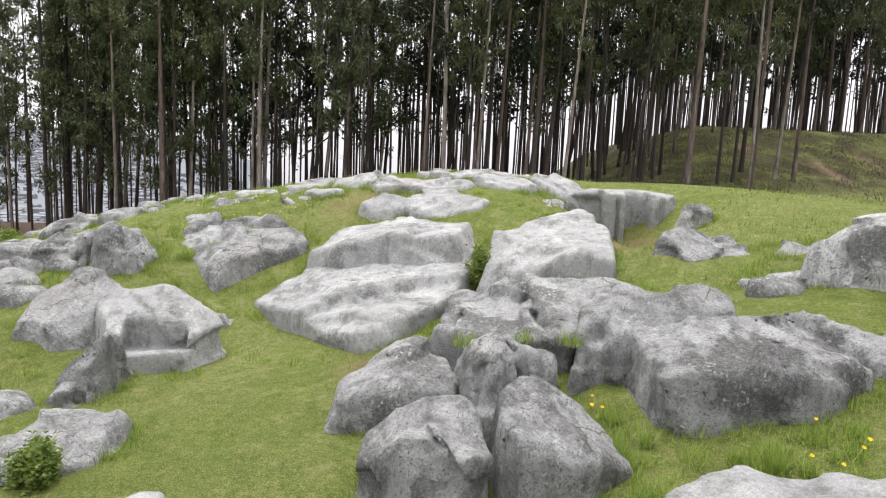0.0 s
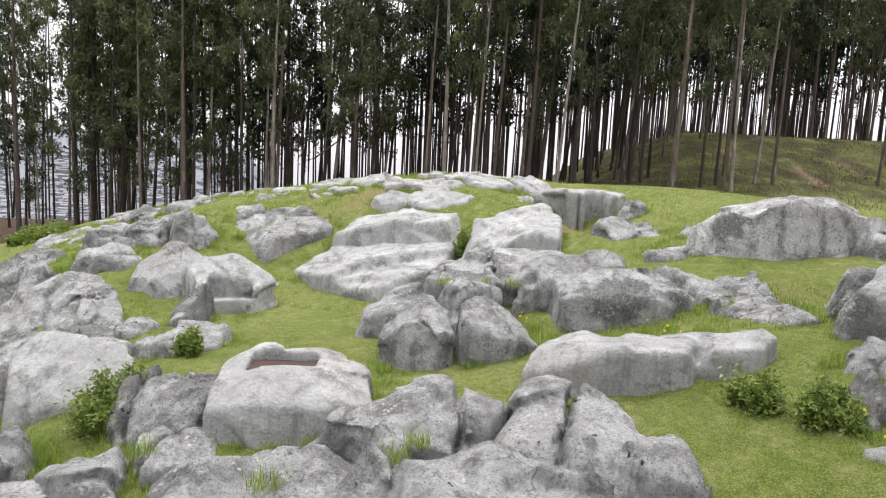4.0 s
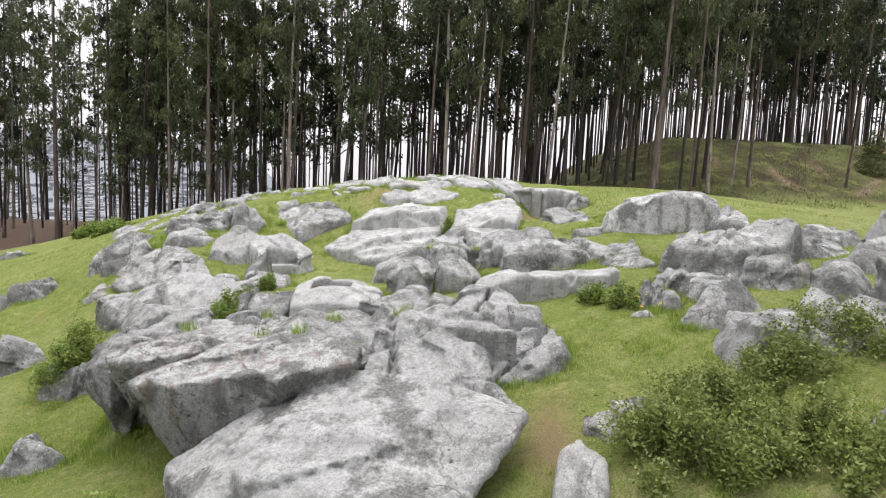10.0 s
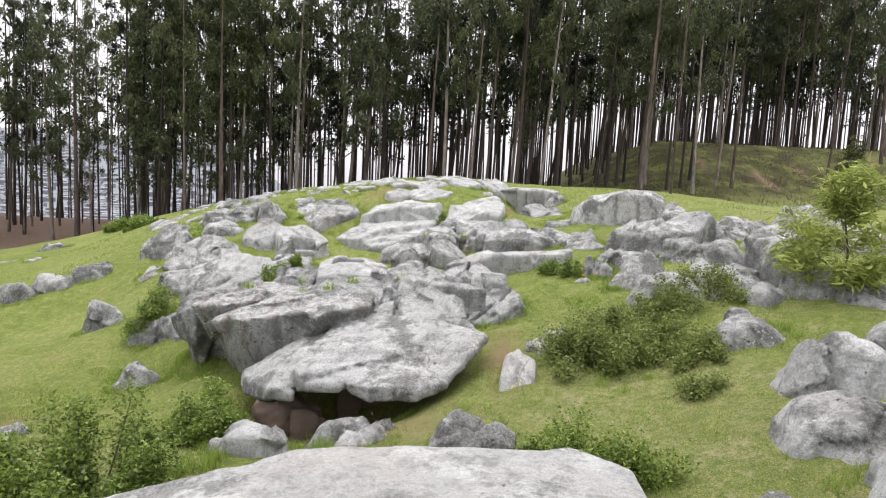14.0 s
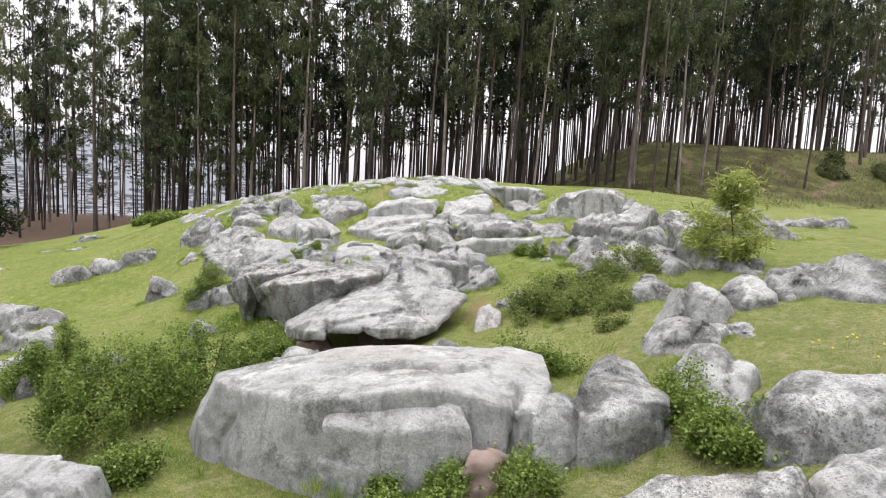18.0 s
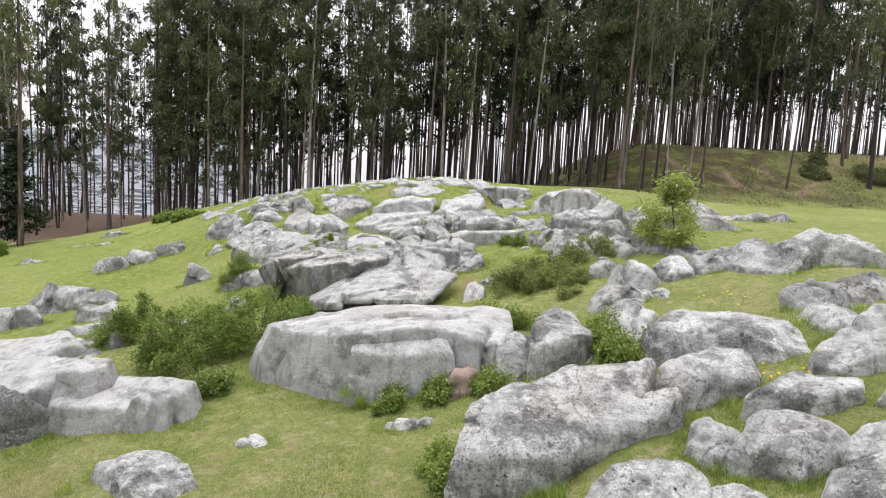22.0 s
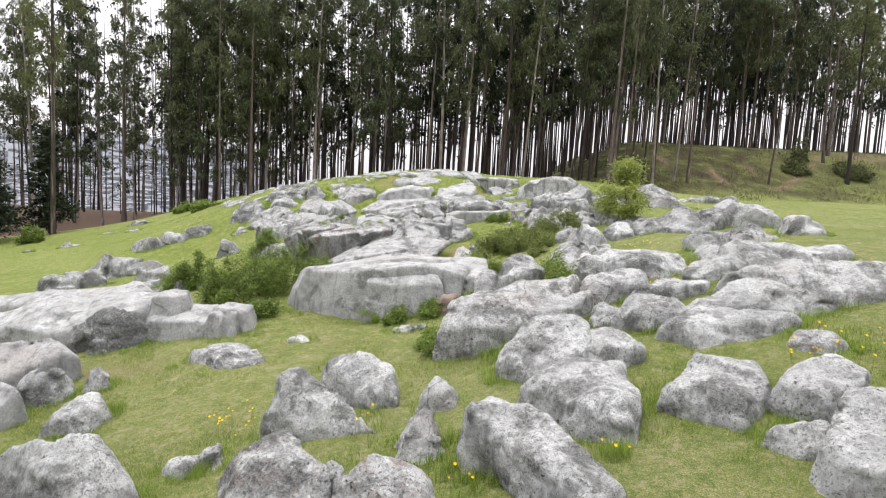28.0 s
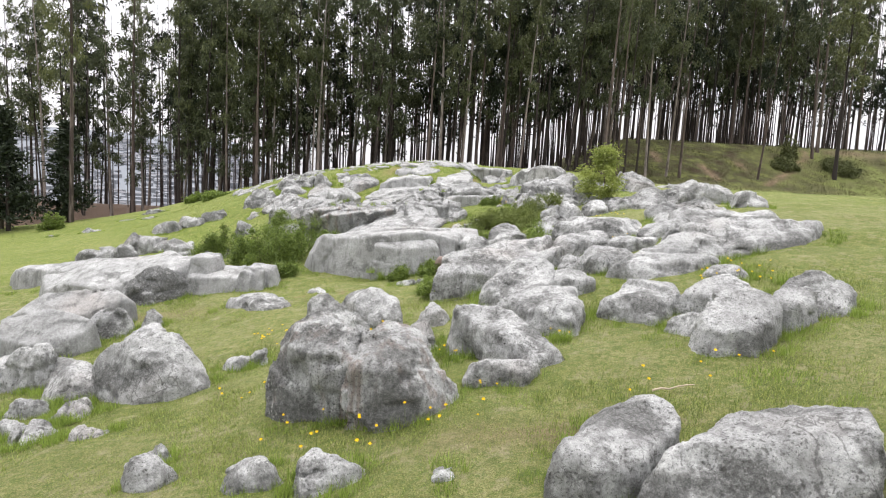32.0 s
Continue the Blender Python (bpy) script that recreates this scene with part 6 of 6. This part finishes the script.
shrub(1.39, -10.19, 0.18, 0.30, 787, "small bright green shrub at the foot of a rock", seed=18)
shrub(3.45, 1.58, 0.18, 0.38, 854, "small bright green shrub at the foot of a rock", seed=19)
shrub(3.08, 2.11, 0.20, 0.33, 849, "small bright green shrub at the foot of a rock", seed=20)
shrub(0.62, 9.33, 0.24, 0.57, 1195, "small bright green shrub at the foot of a rock", seed=21)
shrub(-2.99, 4.26, 0.18, 0.36, 849, "small bright green shrub at the foot of a rock", seed=22)
shrub(-1.84, -3.48, 0.33, 0.62, 1571, "small bright green shrub at the foot of a rock", seed=23)
shrub(1.53, -10.50, 0.34, 0.28, 992, "small bright green shrub at the foot of a rock", seed=24)
shrub(-2.36, -7.48, 0.27, 0.44, 1119, "small bright green shrub at the foot of a rock", seed=25)
TUFTS = [(-3.2, 1.9, 0.45, 0.3), (-3.7, 1.2, 0.4, 0.3), (-2.2, 1.6, 0.3, 0.28), (-3.9, 0.4, 0.3, 0.26), (-1.0, 1.9, 0.3, 0.25), (0.3, 2.5, 0.4, 0.1), (1.6, 3.9, 0.5, 0.22), (0.4, 3.5, 0.5, 0.1), (2.2, 3.8, 0.6, 0.25), (3.2, 4.0, 0.5, 0.25), (-0.4, 3.3, 0.4, 0.16), (-2.9, 9.0, 0.4, 0.12), (2.9, 1.0, 0.4, 0.16), (3.5, 0.2, 0.4, 0.12), (1.9, -3.3, 0.4, 0.3), (1.7, -2.2, 0.3, 0.3), (1.1, -3.2, 0.3, 0.22), (-2.6, -2.0, 0.4, 0.3), (-2.3, -3.0, 0.5, 0.3), (3.2, -3.0, 0.5, 0.16), (2.45, -3.2, 0.3, 0.2), (2.2, -4.3, 0.35, 0.3), (2.0, -4.7, 0.3, 0.3), (2.9, -5.3, 0.35, 0.3), (-0.4, -5.2, 0.3, 0.3), (-1.6, -4.6, 0.3, 0.35), (-3.8, 2.1, 0.4, 0.4), (0.12, -7.95, 0.18, 0.45), (2.44, -11.3, 0.3, 0.36), (-0.45, -4.0, 0.12, 0.35), (2.04, -4.6, 0.35, 0.4), (4.8, -4.3, 0.2, 0.25), (2.43, -12.2, 0.25, 0.4), (3.36, -14.7, 0.15, 0.3), (1.3, 4.6, 0.4, 0.4), (2.6, 3.9, 0.5, 0.25), (-1.6, 2.6, 0.25, 0.4), (-5.0, 9.5, 0.8, 0.3), (-6.2, 9.0, 0.5, 0.3), (-4.6, 10.2, 0.5, 0.35), (-2.5, 11.0, 0.3, 0.25), (-7.5, 8.9, 0.6, 0.3), (1.9, -14.8, 0.5, 0.3), (6.0, -11.0, 0.5, 0.3), (6.4, -13.6, 0.4, 0.35)]
shrub(2.15, -5.05, 0.5, 0.62, 2300, "leafy weeds and long grass beside the worn path", seed=61)
shrub(2.75, -5.25, 0.42, 0.42, 1600, "leafy weeds and long grass beside the worn path", seed=62)
shrub(-2.0, -3.75, 0.4, 0.5, 1500, "leafy green shrub beside the dark cave mouth", seed=63)
shrub(4.05, -8.35, 0.4, 0.45, 1600, "leafy green shrub beside the carved block", seed=64)
shrub(-1.3, -5.9, 0.35, 0.35, 1100, "low leafy weeds before the cave mouth", seed=65)

shrub(43.5, 55, 1.1, 3.0, 700, "dark green bush on the grassy bank", OLIVE_LEAF, 40, 0.22)
shrub(41.5, 52, 1.6, 1.0, 1500, "low dark green bush at the foot of the bank", OLIVE_LEAF, 41, 0.2)
shrub(48, 52, 2.2, 1.2, 1800, "low dark green bush at the foot of the bank", OLIVE_LEAF, 42, 0.2)
shrub(-15.5, 20.5, 1.0, 0.45, 1800, "olive green shrub at the edge of the forest", seed=43, leaf=0.14)
shrub(-17.5, 22.5, 1.1, 0.5, 1800, "olive green shrub at the edge of the forest", seed=44, leaf=0.14)
shrub(-12.2, 21.0, 0.8, 0.35, 1500, "olive green shrub at the edge of the forest", seed=45, leaf=0.14)
shrub(-24.5, 16.0, 0.7, 1.1, 1300, "grey-green shrub below the cypresses", seed=46, leaf=0.12)


# young tree among the rocks
def sapling(x, y, h):
    rng = np.random.default_rng(77)
    tree = new("sapling")
    tree.location = (x, y, float(land(x, y)))
    v, f = tube([(0, 0, -0.1), (0.05, 0, h * 0.35), (-0.05, 0.03, h * 0.7), (0.02, 0, h)], [0.022, 0.018, 0.012, 0.005], 6)
    tips = [(0, 0, h * 0.97, 0.10)]
    for k in range(34):
        z = h * (rng.uniform(0.08, 0.5) if k < 22 else rng.uniform(0.62, 0.95))
        a = rng.uniform(0, 6.28)
        r = h * (0.42 if z < 0.55 * h else 0.20) * rng.uniform(0.5, 1.1)
        tip = (r * math.cos(a), r * math.sin(a), z + r * rng.uniform(0.1, 0.5))
        w, g = tube([(0, 0, z), (tip[0] * 0.5, tip[1] * 0.5, z + 0.35 * (tip[2] - z)), tip], [0.012, 0.008, 0.003], 4)
        f += [tuple(i + len(v) for i in q) for q in g]
        v += w
        tips += [(*tip, 0.11), (tip[0] * 0.7, tip[1] * 0.7, z + 0.6 * (tip[2] - z), 0.10)]
    mesh_object("stem", v, f, [TWIG], tree)
    v, f = leaves(rng, tips, 4800, 0.9, 0.16, 0.016, 0.25)
    mesh_object("foliage", v, f, [SAPLING], tree, False)
    tagged(tree, "slender yellow-green sapling growing among the rocks", "tree")


sapling(6.9, -1.6, 1.85)


# a dry stick dropped in the meadow
def dry_stick(x, y, turn, length):
    ca, sa = math.cos(radians(turn)), math.sin(radians(turn))
    path = []
    for k in range(6):
        d = length * (k / 5 - 0.5)
        px, py = x + d * ca, y + d * sa + 0.015 * math.sin(3.0 * k)
        path.append((px - x, py - y, float(land(px, py) - land(x, y)) + 0.05 + 0.01 * math.sin(2.1 * k)))
    v, f = [], []
    for k, p in enumerate(path):
        r = 0.012 * (1 - 0.12 * k)
        v += [(p[0] - r * math.cos(a) * sa, p[1] + r * math.cos(a) * ca, p[2] + r * math.sin(a)) for a in (1.047 * j for j in range(6))]
        if k:
            b = 6 * (k - 1)
            f += [(b + j, b + (j + 1) % 6, b + 6 + (j + 1) % 6, b + 6 + j) for j in range(6)]
    ob = mesh_object("dry_stick", v, f, [STRAW])
    ob.location = (x, y, float(land(x, y)))
    tagged(ob, "thin dry bleached stick lying in the grass", "stick")


dry_stick(4.13, -16.68, 4, 0.42)
dry_stick(2.35, -9.6, 20, 0.25)


# yellow flowers on thin stalks
def flower(x, y, h, seed):
    rng = np.random.default_rng(seed)
    plant = new("yellow_flower")
    plant.location = (x, y, float(land(x, y)))
    lean = rng.normal(0, 0.04, 2)
    v, f = tube([(0, 0, -0.02), (lean[0] * 0.5, lean[1] * 0.5, h * 0.6), (lean[0], lean[1], h)], [0.003, 0.002, 0.0015], 4)
    mesh_object("stalk", v, f, [BUSH], plant)
    n = 9
    r = rng.uniform(0.013, 0.022)
    v = [(lean[0], lean[1], h)]
    for k in range(2 * n):
        a = math.pi * k / n
        q = r if k % 2 == 0 else r * 0.6
        v.append((lean[0] + q * math.cos(a), lean[1] - 0.35 * r + q * math.sin(a) * 0.8, h + 0.012 + 0.5 * q * math.sin(a)))
    mesh_object("petals", v, [(0, 1 + k, 1 + (k + 1) % (2 * n)) for k in range(2 * n)], [PETAL], plant, False)
    tagged(plant, "small yellow daisy-like flower in the grass", "flower", group="yellow flowers")


def sow_flowers():
    rng = random.Random(31)
    beds = [(2.75, 3.9, 0.45, 7), (1.35, 4.7, 0.25, 4), (3.7, 1.3, 0.35, 5), (-3.5, 11.6, 0.6, 9), (-4.4, 11.8, 0.5, 6), (1.3, -16.9, 0.7, 16), (0.6, -16.7, 0.5, 6), (0.8, -13.3, 0.5, 5), (6.2, -13.4, 0.6, 22), (-1.0, -13.0, 0.5, 12), (2.3, -16.7, 0.5, 6), (4.9, -16.2, 0.5, 4), (3.2, -14.6, 0.4, 4), (5.8, -7.2, 0.4, 8), (5.4, -10.1, 0.5, 9), (1.75, -2.9, 0.3, 2), (-0.6, -15.6, 0.5, 5), (-1.0, -12.6, 0.3, 6), (4.1, -16.6, 0.5, 4), (2.0, -14.9, 0.4, 5), (2.1, -7.9, 0.4, 3)]
    k = 0
    for x, y, r, count in beds:
        for _ in range(count):
            a, q = rng.uniform(0, 6.28), r * math.sqrt(rng.random())
            k += 1
            flower(x + q * math.cos(a), y + q * math.sin(a), rng.uniform(0.12, 0.28), 700 + k)


sow_flowers()


def tufts(name, spots, label, mat, seed, wide=0.005):
    """Blades of grass: place, spread, height, number."""
    rng = np.random.default_rng(seed)
    vs, n = [], 0
    for x, y, r, h, count, *level in spots:
        a, q = rng.uniform(0, 6.28, count), r * np.sqrt(rng.uniform(0, 1, count))
        px, py = x + q * np.cos(a), y + q * np.sin(a)
        pz = level[0] + 0 * px if level else land(px, py) - 0.02
        ln = h * rng.uniform(0.5, 1.3, count)
        b, lean = rng.uniform(0, 6.28, count), rng.uniform(0.1, 0.8, count)
        tip = np.stack([px + np.cos(b) * lean * ln, py + np.sin(b) * lean * ln, pz + ln * (1 - 0.3 * lean)], -1)
        w = np.stack([np.cos(b + 1.57) * wide, np.sin(b + 1.57) * wide, 0 * b], -1)
        base = np.stack([px, py, pz], -1)
        vs.append(np.stack([base - w, base + w, tip], 1).reshape(-1, 3))
        n += count
    f = np.arange(3 * n).reshape(-1, 3)
    ob = mesh_object(name, np.concatenate(vs), f, [mat], None, False)
    return tagged(ob, label, "grass", kind="stuff")


# places of grass in the joints of the rocks
CREVICES = [(-1.20, -0.20, 1.48), (-0.88, 0.50, 1.50), (0.08, 1.20, 1.50), (-0.46, -0.50, 1.35), (1.57, 0.00, 1.03), (-1.71, -0.10, 1.36), (-2.73, 0.00, 1.40), (-0.73, -0.45, 1.32), (-2.05, 1.20, 1.33), (-0.07, 0.95, 1.50), (3.15, 2.90, 1.68), (-0.45, -0.90, 1.15), (-4.08, 10.60, 2.22), (-3.60, 11.00, 2.46), (-3.20, 11.40, 2.66), (0.22, 5.40, 2.04), (0.86, 5.90, 1.96), (1.25, 5.60, 2.03), (-0.10, -8.00, 0.18), (-1.51, -6.60, 0.24), (2.06, -10.30, 0.88), (-1.38, -0.50, 0.86), (2.86, -7.20, 1.20)]


# tall grass at the feet of the rocks, short grass over the meadow
def grow_grass():
    rng = random.Random(4)
    edge = []
    for ob in ROCKS:
        sx, sy = ob["half"][0], ob["half"][1]
        cx, cy = ob.location[0], ob.location[1]
        for _ in range(int(10 + 14 * (sx + sy))):
            a = rng.uniform(0, 6.28)
            k = rng.uniform(0.9, 1.12)
            edge.append((cx + k * sx * math.cos(a), cy + k * sy * math.sin(a), 0.11, rng.uniform(0.05, 0.15), 42))
    for x, y, r, h in TUFTS:
        # ragged bunches of uneven height
        for _ in range(int(5 + 16 * r)):
            a, q = rng.uniform(0, 6.28), r * math.sqrt(rng.random())
            edge.append((x + q * math.cos(a), y + q * math.sin(a), rng.uniform(0.05, 0.13), 0.85 * h * rng.uniform(0.3, 1.15) * (1 - 0.4 * q / r), int(rng.uniform(35, 90))))
    edge += [(rng.uniform(-6, 7), rng.uniform(-9, 2), rng.uniform(0.15, 0.35), rng.uniform(0.04, 0.11), 170) for _ in range(150)]
    edge += [(rng.uniform(1.5, 7), rng.uniform(-17.5, -9), rng.uniform(0.12, 0.28), rng.uniform(0.04, 0.11), 140) for _ in range(70)]
    edge += [(x, y, 0.11, 0.16, 70, z - 0.06) for x, y, z in CREVICES]
    tufts("tall_grass", edge, "tall green grass fringing the rocks", LUSH, 21, 0.0045)
    meadow = [(rng.uniform(-7, 8), rng.uniform(-18.5, 9), 0.45, rng.uniform(0.025, 0.055), 110) for _ in range(1700)]
    meadow += [(rng.uniform(-5, 7.5), rng.uniform(-19, -9), 0.3, rng.uniform(0.03, 0.08), 70) for _ in range(1100)]
    tufts("meadow_grass", meadow, "short grazed meadow grass", BLADE, 22)
    rough = [(rng.uniform(8, 62), rng.uniform(41, 64), 1.0, rng.uniform(0.1, 0.3), 30) for _ in range(1300)]
    tufts("bank_grass", rough, "rough olive grass on the bank, darkened for tree shade", DULL, 23, 0.022)
    brow = [(rng.uniform(-16, 12), rng.uniform(9, 34), 0.8, rng.uniform(0.04, 0.13), 40) for _ in range(900)]
    tufts("brow_grass", brow, "short grass over the brow of the hill", BLADE, 24, 0.012)


grow_grass()
